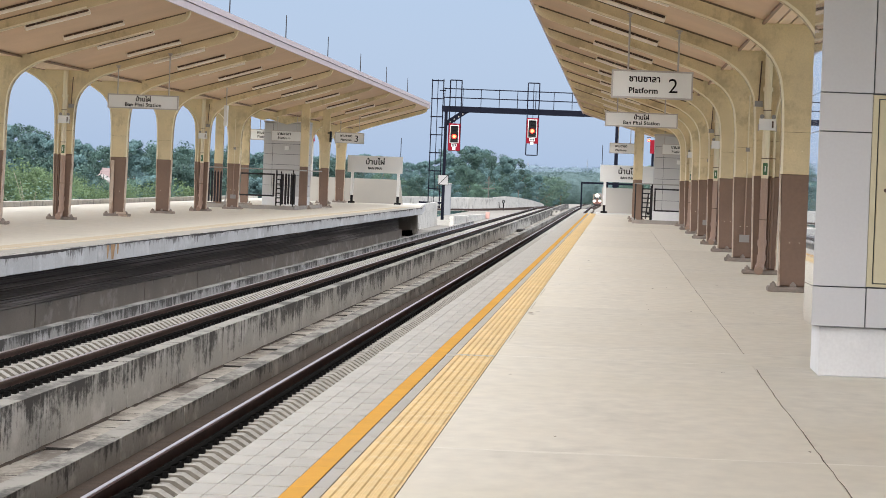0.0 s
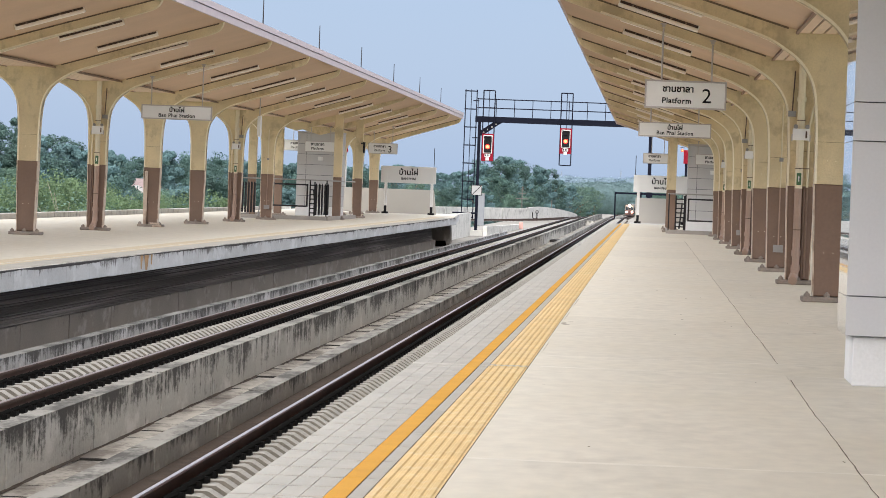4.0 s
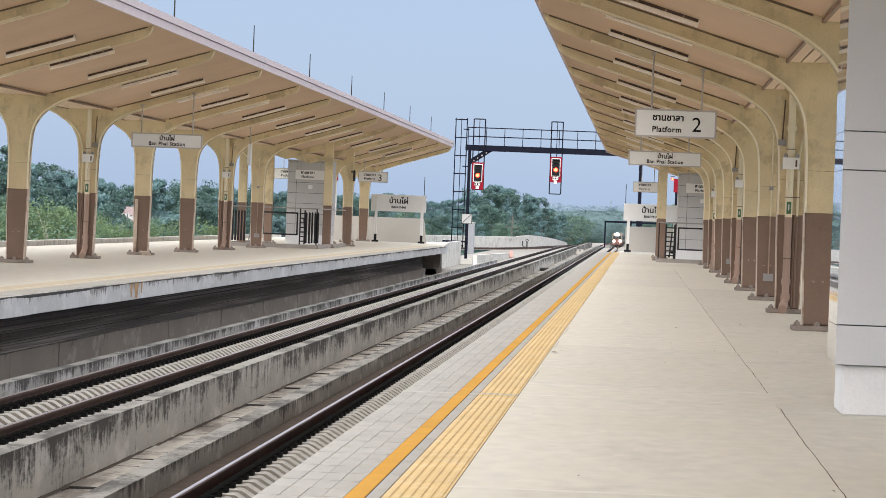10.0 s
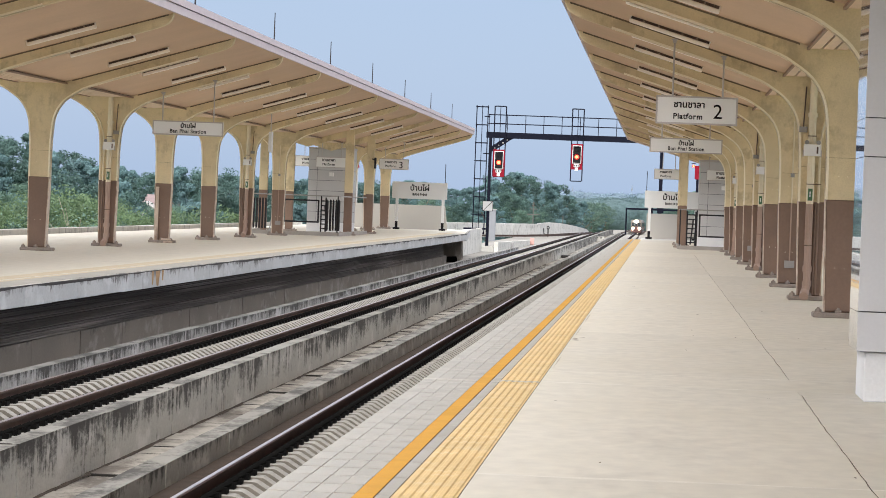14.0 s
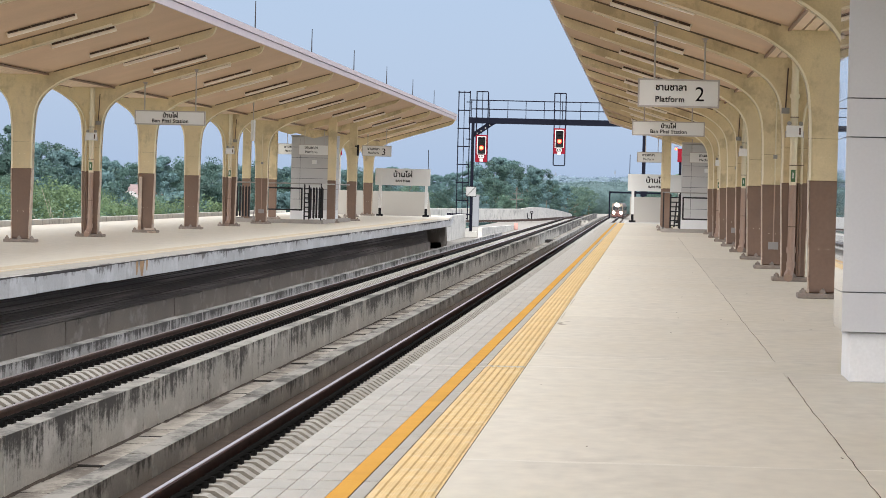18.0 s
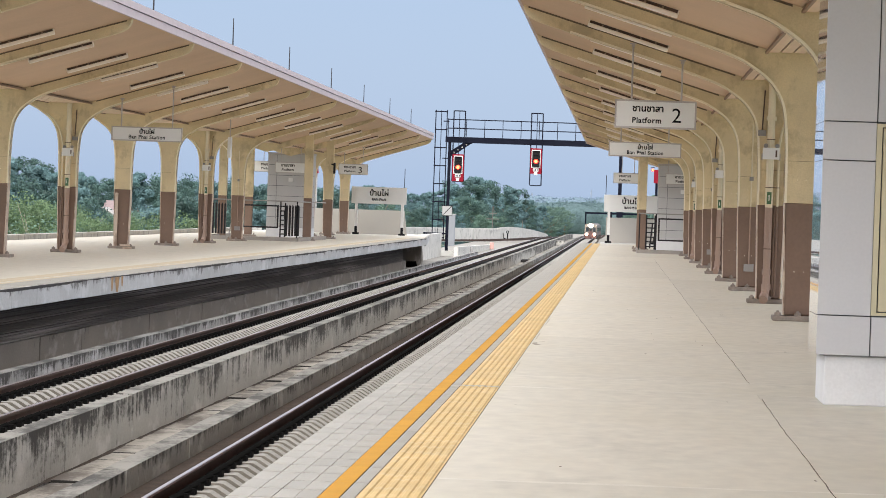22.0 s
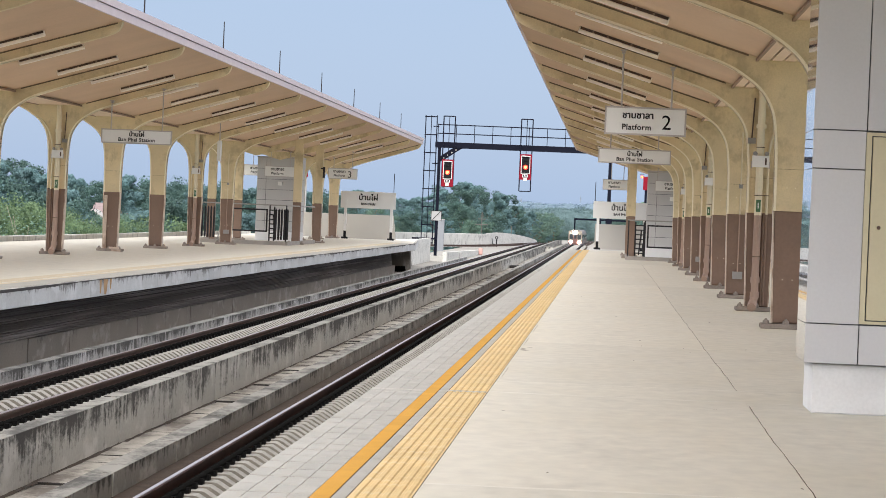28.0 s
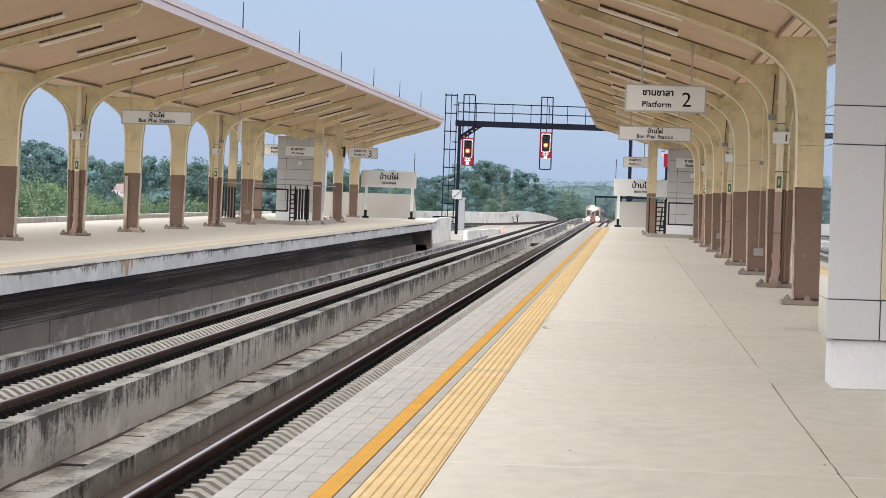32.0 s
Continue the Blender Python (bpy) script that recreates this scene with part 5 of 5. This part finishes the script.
# the bluer greens take some of the distance's haze into their colour
GREENS = [leaf_mat("leaf_mid_green", (0.100, 0.172, 0.130)), leaf_mat("leaf_dark_green", (0.060, 0.114, 0.102)), leaf_mat("leaf_fresh_green", (0.122, 0.188, 0.096)), leaf_mat("leaf_blue_green", (0.108, 0.192, 0.205))]
# aerial haze is mixed into the leaf colours of the far woods
M_FARLEAF = leaf_mat("leaf_far_haze_tint", (0.185, 0.275, 0.290), 0.35)
M_RIDGE = leaf_mat("leaf_ridge_haze_tint", (0.25, 0.34, 0.42), 0.2)
M_LINELEAF = leaf_mat("leaf_line_woods", (0.118, 0.190, 0.152), 0.4)
# crowns that are too far off for single leaves to show keep their leafy relief
for m, k in ((M_FARLEAF, 0.55), (M_RIDGE, 0.45)):
    n, l = m.node_tree.nodes, m.node_tree.links
    geo, clump, bump = n.new("ShaderNodeNewGeometry"), n.new("ShaderNodeTexNoise"), n.new("ShaderNodeBump")
    clump.inputs["Scale"].default_value, clump.inputs["Detail"].default_value, clump.inputs["Roughness"].default_value = k, 7, 0.7
    l.new(geo.outputs["Position"], clump.inputs["Vector"])
    l.new(clump.outputs[0], bump.inputs["Height"])
    bump.inputs["Strength"].default_value, bump.inputs["Distance"].default_value = 1.0, 2.6
    l.new(bump.outputs[0], n["Principled BSDF"].inputs["Normal"])
    n["Principled BSDF"].inputs["Specular IOR Level"].default_value = 0.1
M_TWIG = mat("pale_twig", (0.27, 0.255, 0.20), 0.9, vary=0.2)
M_BARK = mat("bark", (0.16, 0.13, 0.10), 0.9, vary=0.3)


def unit(v):
    return v / (np.linalg.norm(v, axis=-1, keepdims=True) + 1e-9)


def leaf_mesh(name, rng, points, outward, size, material, loose=0.4):
    """One small three-cornered leaf spray at each point, facing roughly outward."""
    k = len(points)
    n = unit(outward + rng.normal(size=(k, 3)) * loose)
    t = unit(np.cross(n, rng.normal(size=(k, 3))))
    b = np.cross(n, t)
    s = size * rng.uniform(0.6, 1.4, (k, 1))
    tri = np.stack([points - t * s, points + t * s * 0.8 - n * s * 0.15, points + b * s * 1.2 + n * s * 0.15], 1).reshape(-1, 3)
    me = bpy.data.meshes.new(name)
    me.from_pydata(tri.tolist(), [], np.arange(3 * k).reshape(-1, 3).tolist())
    me.materials.append(material)
    return me


def crown_mesh(name, seed, clumps, leaves, spread, height, size, material, cone):
    """A crown of many small leaf sprays round a few dozen branch ends. cone: how far it narrows upwards."""
    rng = np.random.default_rng(seed)
    u = rng.uniform(0, 1, clumps) ** 0.9
    a = rng.uniform(0, 2 * math.pi, clumps)
    belly = np.sin(np.pi * np.clip(0.16 + 0.82 * (1 - u) ** (0.7 + cone), 0, 1)) * (1 - 0.35 * cone * u)
    r = spread * belly * rng.uniform(0.3, 1.0, clumps)
    centre = np.stack([r * np.cos(a), r * np.sin(a), height * (0.20 + 0.76 * u)], 1)
    cr = spread * rng.uniform(0.15, 0.33, clumps) * (1 - 0.4 * u * cone)
    d = unit(rng.normal(size=(clumps, leaves, 3)))
    p = centre[:, None] + d * (cr[:, None] * rng.uniform(0.55, 1.0, (clumps, leaves)))[..., None] * np.array([1, 1, 0.7])
    return leaf_mesh(name, rng, p.reshape(-1, 3), d.reshape(-1, 3), size, material)


def tree_master(seed, clumps, leaves, spread, size, material, label, cone=0.0):
    """A tree ten metres high, scaled where it stands."""
    rng = random.Random(seed)
    t = tagged(new("tree"), label, "tree", "trees beyond the station")
    b = bmesh.new()
    rod(b, (0, 0, -0.3), (0.1, 0, 5.5), 0.22, 8, 0.12)
    for i in range(6):
        a = rng.uniform(0, 6.28)
        z = rng.uniform(2.5, 5.5)
        rod(b, (0.05, 0, z), (spread * 0.6 * math.cos(a), spread * 0.6 * math.sin(a), z + rng.uniform(1.0, 3.0)), 0.09, 5, 0.03)
    part("trunk", b, M_BARK, t)
    c = new("crown", crown_mesh("crown", seed, clumps, leaves, spread, 10.0, size, material, cone))
    c.parent = t
    return t


kinds = [
    tree_master(1, 72, 235, 3.3, 0.078, GREENS[0], "broad mid-green leafy tree"),
    tree_master(2, 70, 200, 2.9, 0.094, GREENS[1], "dense dark green leafy tree", 0.4),
    tree_master(3, 70, 240, 3.6, 0.078, GREENS[2], "fresh light green spreading tree"),
    tree_master(4, 66, 200, 2.4, 0.094, GREENS[3], "tall blue-green leafy tree", 0.8),
    tree_master(5, 64, 200, 3.4, 0.098, GREENS[1], "dark rounded leafy tree"),
]
# height of the skyline of leaves by bearing (degrees to the left of the line), in degrees over eye level
SKYLINE = [(0.0, 0.10), (0.5, 0.20), (1.0, 0.18), (1.4, 0.20), (1.55, 0.37), (1.95, 0.42), (2.3, 0.52), (2.75, 0.36), (3.0, 0.26), (3.6, 0.24), (3.75, 0.38), (4.1, 0.25), (5.5, 0.32), (6.6, 0.34), (7.1, 0.23), (7.4, 0.40), (7.9, 0.24), (8.1, 0.36), (8.7, 0.46), (9.2, 0.52), (9.55, 0.52), (9.8, 0.70), (10.1, 0.55), (11.5, 0.6)]


def skyline(a):
    for (a0, h0), (a1, h1) in zip(SKYLINE, SKYLINE[1:]):
        if a0 <= a <= a1:
            return h0 + (h1 - h0) * (a - a0) / (a1 - a0)
    return 0.4


rng = random.Random(7)
used = set()


def plant(bearing, dist, frac, kind, wide=1.0):
    if 7.25 < bearing < 7.95 and dist < 320:
        frac = min(frac, -0.45)
    x = EYE[0] - dist * math.tan(radians(bearing))
    top = EYE[2] + dist * math.tan(radians(skyline(bearing) * (1.2 if bearing > 5 else 1.05))) * frac
    h = max(4.0, top + 7.5)
    m = pose(x, dist, -7.5, 0, 0, rng.uniform(0, 360))
    if kind not in used:
        used.add(kind)
        ob = kinds[kind]
        ob.matrix_basis = m
    else:
        ob = copy_thing(kinds[kind], m)
    s = h / 10.0
    ob.scale = (s * wide, s * wide, s)


# near belt behind platform three, then two deeper belts, then the woods along the line
b = 4.6
while b < 11.6:
    plant(b + rng.uniform(-0.1, 0.1), rng.uniform(330, 420), rng.uniform(0.8, 1.08), rng.choice((1, 3, 4, 3)), 1.0)
    b += 0.2
b = 5.2
while b < 11.6:
    plant(b + rng.uniform(-0.1, 0.1), rng.uniform(230, 290), rng.uniform(-0.3, 0.55), rng.choice((1, 3, 4, 1, 0)), 1.0)
    b += 0.30
b = 6.5
while b < 11.6:
    plant(b + rng.uniform(-0.1, 0.1), rng.uniform(190, 225), rng.uniform(-1.3, -0.55), rng.choice((1, 4, 3, 0)), 1.0)
    b += 0.38
for bearing, frac in ((9.16, 0.04), (9.55, -0.1), (8.02, -0.38), (8.2, -0.6), (6.67, -0.5), (10.6, 0.1)):
    plant(bearing, rng.uniform(196, 206), frac, 2, 1.0)
b = 1.45
while b < 5.0:
    plant(b + rng.uniform(-0.06, 0.06), rng.uniform(620, 760), rng.uniform(0.88, 1.1), rng.choice((1, 3, 3, 4)), 1.0)
    b += 0.14
b = 1.5
while b < 5.0:
    plant(b + rng.uniform(-0.06, 0.06), rng.uniform(480, 580), rng.uniform(-0.6, 0.45), rng.choice((0, 3, 3, 4, 1)), 1.0)
    b += 0.16


def woods(name, label, y0, y1, count, material, top, left, right, seed, size, sprays):
    """Far woodland too dense to count, in small leafy sprays."""
    r = np.random.default_rng(seed)
    y = r.uniform(y0, y1, count)
    x = EYE[0] - y * np.tan(np.radians(r.uniform(right, left, count)))
    shift = np.array([track_shift(v) for v in y])
    keep = ~((np.abs(x - NEAR_X - shift + 2) < 16) & (y < 1345)) & ~((y < 450) & (x > -24))
    x, y = x[keep], y[keep]
    c = len(x)
    h = EYE[2] + y * math.tan(radians(top)) * r.uniform(0.45, 0.8, c) * (1.0 + 0.3 * np.sin(x * 0.16 + y * 0.011) * np.sin(x * 0.053 + 1.7)) + 7.5
    w = r.uniform(5.0, 10.0, c)
    mid = np.stack([x, y, -7.5 + h * 0.5], 1)[:, None]
    size3 = np.stack([w, w, h * 0.5], 1)[:, None]
    # each crown swells and shrinks in lumps, the same for its body and its sprays
    waves, phase = r.normal(size=(c, 7, 3)) * np.array([1.6, 2, 2.4, 3, 4, 5, 6])[None, :, None], r.uniform(0, 6.28, (c, 7))

    def lumps(d):
        return 1 + 0.032 * np.sin(np.einsum("cvk,cwk->cvw", d, waves) + phase[:, None]).sum(2, keepdims=True)

    tmp = bmesh.new()
    bmesh.ops.create_icosphere(tmp, subdivisions=2, radius=1.0)
    ball = np.array([v.co[:] for v in tmp.verts])
    tris = np.array([[v.index for v in f.verts] for f in tmp.faces])
    tmp.free()
    ball = ball / (np.abs(ball) ** 3).sum(1, keepdims=True) ** (1 / 3)
    d = np.broadcast_to(ball, (c, len(ball), 3))
    body = (mid + d * size3 * lumps(d)).reshape(-1, 3)
    faces = (tris[None] + (np.arange(c) * len(ball))[:, None, None]).reshape(-1, 3)
    d = unit(r.normal(size=(c, sprays, 3)))
    d[..., 2] = np.abs(d[..., 2]) - 0.15
    d = d / (np.abs(d) ** 3).sum(2, keepdims=True) ** (1 / 3)
    p = mid + d * size3 * lumps(d) * r.uniform(0.98, 1.05, (c, sprays, 1))
    k = c * sprays
    nrm = unit(d.reshape(-1, 3) + r.normal(size=(k, 3)) * 0.5)
    t = unit(np.cross(nrm, r.normal(size=(k, 3))))
    b = np.cross(nrm, t) * 1.5
    sz = size * r.uniform(0.5, 1.4, (k, 1))
    pts = p.reshape(-1, 3)
    leaf = np.stack([pts - t * sz, pts + t * sz, pts + b * sz], 1).reshape(-1, 3)
    me = bpy.data.meshes.new(name)
    me.from_pydata(body.tolist() + leaf.tolist(), [], faces.tolist() + (len(body) + np.arange(3 * k).reshape(-1, 3)).tolist())
    me.materials.append(material)
    me.polygons.foreach_set("use_smooth", np.arange(len(me.polygons)) < len(faces))
    return tagged(new(name, me), label, "woods", kind="stuff")


woods("far_woods", "far ridge of woods with blue haze tinted into its leaves", 1900, 2500, 380, M_RIDGE, 0.27, 2.4, -0.7, 21, 0.60, 150)
woods("far_woods", "far woods with blue-green haze tinted into their leaves", 1350, 1850, 380, M_FARLEAF, 0.18, 2.4, -0.7, 11, 0.42, 420)

undergrowth = np.random.default_rng(13)
uy = undergrowth.uniform(170, 420, 520)
ux = EYE[0] - uy * np.tan(np.radians(undergrowth.uniform(3.0, 12.0, 520)))
uy, ux = uy[ux < -24], ux[ux < -24]
uh = (EYE[2] - uy * math.tan(radians(0.35)) * undergrowth.uniform(0.45, 0.9, len(uy)) + 7.5)[:, None, None]
uw = undergrowth.uniform(3.0, 8.0, (len(uy), 1, 1))
ud = unit(undergrowth.normal(size=(len(uy), 170, 3)))
up = np.stack([ux, uy, -7.5 + uh[:, 0, 0] * 0.5], 1)[:, None] + ud * np.concatenate([uw, uw, uh * 0.52], 2) * undergrowth.uniform(0.82, 1.0, (len(uy), 170, 1))
tagged(new("undergrowth", leaf_mesh("undergrowth", undergrowth, up.reshape(-1, 3), ud.reshape(-1, 3), 0.085, GREENS[0], 0.2)), "dense green undergrowth below the station", "undergrowth", kind="stuff")

# woods on both sides of the line ahead
line_kinds = [tree_master(31 + i, 50, 96, sp, 0.15, mt, lb, cone) for i, (sp, mt, lb, cone) in enumerate(((3.3, M_LINELEAF, "broad hazy green tree beside the line", 0.0), (2.7, GREENS[3], "tall blue-green tree beside the line", 0.5), (3.6, leaf_mat("leaf_line_dark", (0.080, 0.140, 0.118)), "spreading dull green tree beside the line", 0.0)))]
for i in range(104):
    y = 850 + 490 * (i / 104) ** 0.9 + rng.uniform(-12, 12)
    centre = NEAR_X - 2 + track_shift(y)
    x = EYE[0] - y * math.tan(radians(rng.uniform(-0.9, 2.2)))
    if abs(x - centre) < 11:
        x = centre + math.copysign(rng.uniform(11, 15), x - centre)
    h = 7.5 + EYE[2] + y * math.tan(radians(0.13)) * rng.uniform(0.0, 0.9) - (2.0 if y < 950 else 0.0)
    src, m = line_kinds[i % 3], pose(x, y, -7.5, 0, 0, rng.uniform(0, 360))
    if i < 3:
        src.matrix_basis = m
    else:
        src = copy_thing(src, m)
    wide = rng.uniform(0.85, 1.25)
    src.scale = (h / 10 * wide, h / 10 * wide, h / 10)

# two thin radio masts far beyond the woods
M_MAST = mat("far_mast_grey", (0.21, 0.235, 0.27), 0.6)
for mx, my, top in ((-59.9, 2600.0, 16.0), (-18.9, 2600.0, 18.5)):
    tower = tagged(new("radio_mast"), "thin grey lattice radio mast beyond the woods", "mast", "radio masts")
    tower.location = (mx, my, -7.5)
    for a in (0.5, 2.6, 4.7):
        part("leg", rods(((0.7 * math.cos(a), 0.7 * math.sin(a), 0), (0.12 * math.cos(a), 0.12 * math.sin(a), top + 7.5), 0.06, 5, 0.04)), M_MAST, tower)
    for i in range(8):
        z = 10 + i * (top - 3.5) / 8
        part("brace", boxes((-0.35, 0.35, -0.05, 0.05, z, z + 0.12)), M_MAST, tower)
    part("aerial", boxes((-0.5, -0.3, -0.1, 0.1, top + 4.0, top + 6.0), (0.3, 0.5, -0.1, 0.1, top + 4.0, top + 6.0)), M_MAST, tower)


def palm(x, y, z0, height, spread, seed):
    """A slender palm: a ringed trunk and a head of arching fronds with hanging leaflets."""
    r = random.Random(seed)
    t = tagged(new("palm_tree"), "tall palm with a ragged head of arching fronds", "palm tree", "palms")
    t.location = (x, y, z0)
    part("trunk", rods(((0, 0, 0), (0.1, 0, height * 0.5), 0.2, 8, 0.16), ((0.1, 0, height * 0.5), (0.0, 0, height), 0.16, 8, 0.13)), M_BARK, t)
    for i in range(17):
        a, up = r.uniform(0, 6.28), r.uniform(-0.3, 1.0)
        b = bmesh.new()
        pts = []
        for k in range(8):
            u = k / 7
            pts.append(Vector((math.cos(a) * spread * u, math.sin(a) * spread * u, height + spread * (up * u - 0.9 * u * u))))
        side = Vector((-math.sin(a), math.cos(a), 0))
        for k in range(7):
            w = spread * 0.16 * (1 - 0.6 * k / 7)
            for q in (-1, 1):
                p0, p1 = pts[k], pts[k + 1]
                b.faces.new([b.verts.new(v) for v in (p0, p0 * 0.45 + p1 * 0.55, p1 + side * q * w - Vector((0, 0, w * 0.8)))])
                p0 = p0 * 0.5 + p1 * 0.5
                b.faces.new([b.verts.new(v) for v in (p0, p1, p1 + (p1 - p0) * 0.6 + side * q * w - Vector((0, 0, w * 0.8)))])
        part("frond", b, GREENS[i % 2 * 3], t)
    return t


palm(5.9, 400.0, -7.5, 10.9, 1.7, 3)
palm(-20.6, 860.0, -7.5, 8.6, 2.2, 4)

# house among the trees
house = tagged(new("house"), "white house with a pale red roof among the trees", "house")
house.location = (-39.2, 300.0, -7.85)
part("wall", made(prism, [(-0.72, 0), (0.72, 0), (0.72, 8.0), (0, 8.42), (-0.72, 8.0)], -3, 0), M_POST, house)
part("main_wall", boxes((-0.4, 0.85, 0.0, 5.0, 0.0, 8.3)), M_POST, house)
M_TILES = mat("faded_roof_red", (0.225, 0.165, 0.165), 0.8, vary=0.2, scale=3)
for s in (-1, 1):
    part("porch_roof", made(prism, [(0, 8.44), (s * 1.0, 7.86), (s * 1.0, 7.98), (0, 8.58)], -3.3, 0.4), M_BOX, house)
main = bmesh.new()
ring = [[main.verts.new((x, y, z)) for y, z in ((-0.4, 8.2), (2.5, 9.12), (5.4, 8.2), (2.5, 9.0))] for x in (-0.55, 1.0)]
main.faces.new(ring[0])
main.faces.new(ring[1][::-1])
for k in range(4):
    main.faces.new((ring[0][k], ring[1][k], ring[1][(k + 1) % 4], ring[0][(k + 1) % 4]))
part("main_roof", main, M_TILES, house)
part("window", boxes((-0.35, 0.25, -3.04, -3.0, 6.6, 7.4)), M_DARK, house)

twigs = tagged(new("bare_shrub"), "bare pale twigs standing among the green bushes", "shrub")
twigs.location = (-27.4, 186.0, -7.5)
r = random.Random(5)
for lean, top in ((-0.75, 8.5), (-1.15, 7.4), (-0.15, 7.7), (-0.5, 8.0), (0.35, 7.5)):
    x0 = r.uniform(-0.15, 0.15)
    bend = [(x0 + lean * u ** 5, 0.2 * r.uniform(-1, 1) * u, top * u) for u in (k / 11 for k in range(12))]
    part("twig", rods(*[(a, b, 0.04 - 0.0025 * k, 5, 0.038 - 0.0025 * k) for k, (a, b) in enumerate(zip(bend, bend[1:]))]), M_TWIG, twigs)

# odd things by the stairs of platform three
flood = tagged(new("floodlight"), "small dark floodlight on the side of a canopy post", "floodlight")
flood.location = (-10.64, 163.1, 3.12)
part("housing", boxes((0.0, 0.09, -0.12, 0.08, -0.28, 0.2)), M_FENCE, flood, bevel=0.02)
part("arm", boxes((-0.1, 0.0, -0.02, 0.02, 0.1, 0.16)), M_FENCE, flood)
for k, (xa, xb) in enumerate(((-13.33, -13.05), (-13.18, -13.12), (-13.10, -13.22), (-13.0, -13.14))):
    pole = tagged(new("steel_prop"), "thin dark steel prop leaning against the stair railing", "prop", "steel props")
    pole.location = (xa, 145.55 + 0.06 * k, 0)
    part("tube", rods(((0, 0, 0.0), (xb - xa, 0.35, 1.62), 0.026, 7)), M_LAMPB if k % 2 else M_BOX, pole)
    part("collar", rods((((xb - xa) * 0.5, 0.175, 0.79), ((xb - xa) * 0.56, 0.196, 0.90), 0.038, 7)), M_FENCE, pole)

# ---- the train ----
M_TRAIN = mat("train_cream_paint", (0.20, 0.165, 0.135), 0.45, vary=0.08)
M_TSIDE = mat("train_dull_side", (0.105, 0.086, 0.078), 0.5, vary=0.15)
M_TRED = mat("train_red_paint", (0.085, 0.035, 0.03), 0.35, vary=0.06)
M_GLASS = mat("dark_train_glass", (0.03, 0.035, 0.04), 0.08, vary=0.05, bump=0)
M_BEAM = mat("headlight_glow", (1.0, 0.93, 0.78), 0.3, emit=60.0, bump=0)
train = tagged(new("railcar_train"), "cream and red diesel railcar with three lit headlights", "train")
for k in range(6):
    y = k * 20.6
    shell = [(-1.36, 0.95), (-1.40, 1.6), (-1.38, 2.9), (-1.15, 3.45), (-0.6, 3.72), (0.6, 3.72), (1.15, 3.45), (1.38, 2.9), (1.40, 1.6), (1.36, 0.95)]
    carriage = part("carriage", made(prism, shell, y, y + 20.0), M_TSIDE, train)
    part("red_band", boxes((-1.42, 1.42, y - 0.015, y + 20.0, 0.95, 1.55)), M_TRED, carriage)
    part("underframe", boxes((-1.1, 1.1, y + 0.6, y + 19.4, 0.35, 0.95)), M_FENCE, carriage)
    for w in range(7):
        wy = y + 1.8 + w * 2.5
        for s in (-1, 1):
            part("side_window", boxes((s * 1.385 - 0.02, s * 1.385 + 0.02, wy, wy + 1.4, 1.9, 2.7)), M_GLASS, carriage)
    for by in (3.2, 16.8):
        for ay in (-1.0, 1.0):
            for s in (-1, 1):
                part("wheel", rods(((s * 0.5, y + by + ay, 0.43), (s * 0.62, y + by + ay, 0.43), 0.43, 14)), M_RAIL, carriage)
front = part("cab_front", boxes((-1.3, 1.3, -0.12, -0.02, 1.55, 3.5)), M_TRAIN, train, bevel=0.03)
part("cab_apron", boxes((-1.3, 1.3, -0.12, -0.02, 0.6, 1.545)), M_TRED, front)
for x0, x1 in ((-1.12, -0.42), (0.42, 1.12)):
    part("windscreen", boxes((x0, x1, -0.16, -0.122, 1.85, 2.85)), M_GLASS, front, "dark cab window")
part("gangway_door", boxes((-0.36, 0.36, -0.17, -0.122, 0.95, 2.85)), M_TRED, front, "dull red end door")
part("door_window", boxes((-0.24, 0.24, -0.18, -0.171, 2.0, 2.75)), M_GLASS, front)
part("red_stripe", boxes((-1.3, -0.42, -0.15, -0.122, 1.6, 1.74), (0.42, 1.3, -0.15, -0.122, 1.6, 1.74)), M_TRED, front)
part("buffer_beam", boxes((-1.2, 1.2, -0.3, -0.1, 0.3, 0.62)), M_TRED, front)
part("cowcatcher", made(prism, [(-1.0, 0.08), (1.0, 0.08), (1.15, 0.3), (-1.15, 0.3)], -0.35, -0.15), M_FENCE, front)
part("coupler", rods(((0, -0.65, 0.5), (0, -0.3, 0.5), 0.11, 8)), M_FENCE, front)
for x, z in ((-0.85, 1.32), (0.85, 1.32)):
    part("headlight", rods(((x, -0.26, z), (x, -0.18, z), 0.25, 14)), M_BEAM, front, "lit round headlight")
part("roof_light", rods(((0, -0.30, 3.15), (0, -0.13, 3.15), 0.34, 14)), M_BEAM, front, "lit roof headlight")


def motions():
    rows = []
    for i in range(17):
        t = 2.0 * i
        y = 1206 - 16.6 * t
        ya, yb = y, y + 82
        turn = math.degrees(math.atan2(-(track_shift(yb) - track_shift(ya)), 82))
        dip = math.degrees(math.atan2(track_drop(yb) - track_drop(ya), 82))
        rows.append((t, pose(NEAR_X + track_shift(y), y, -1.1 + track_drop(y), dip, 0, turn)))
    walk(train, rows)


motions()
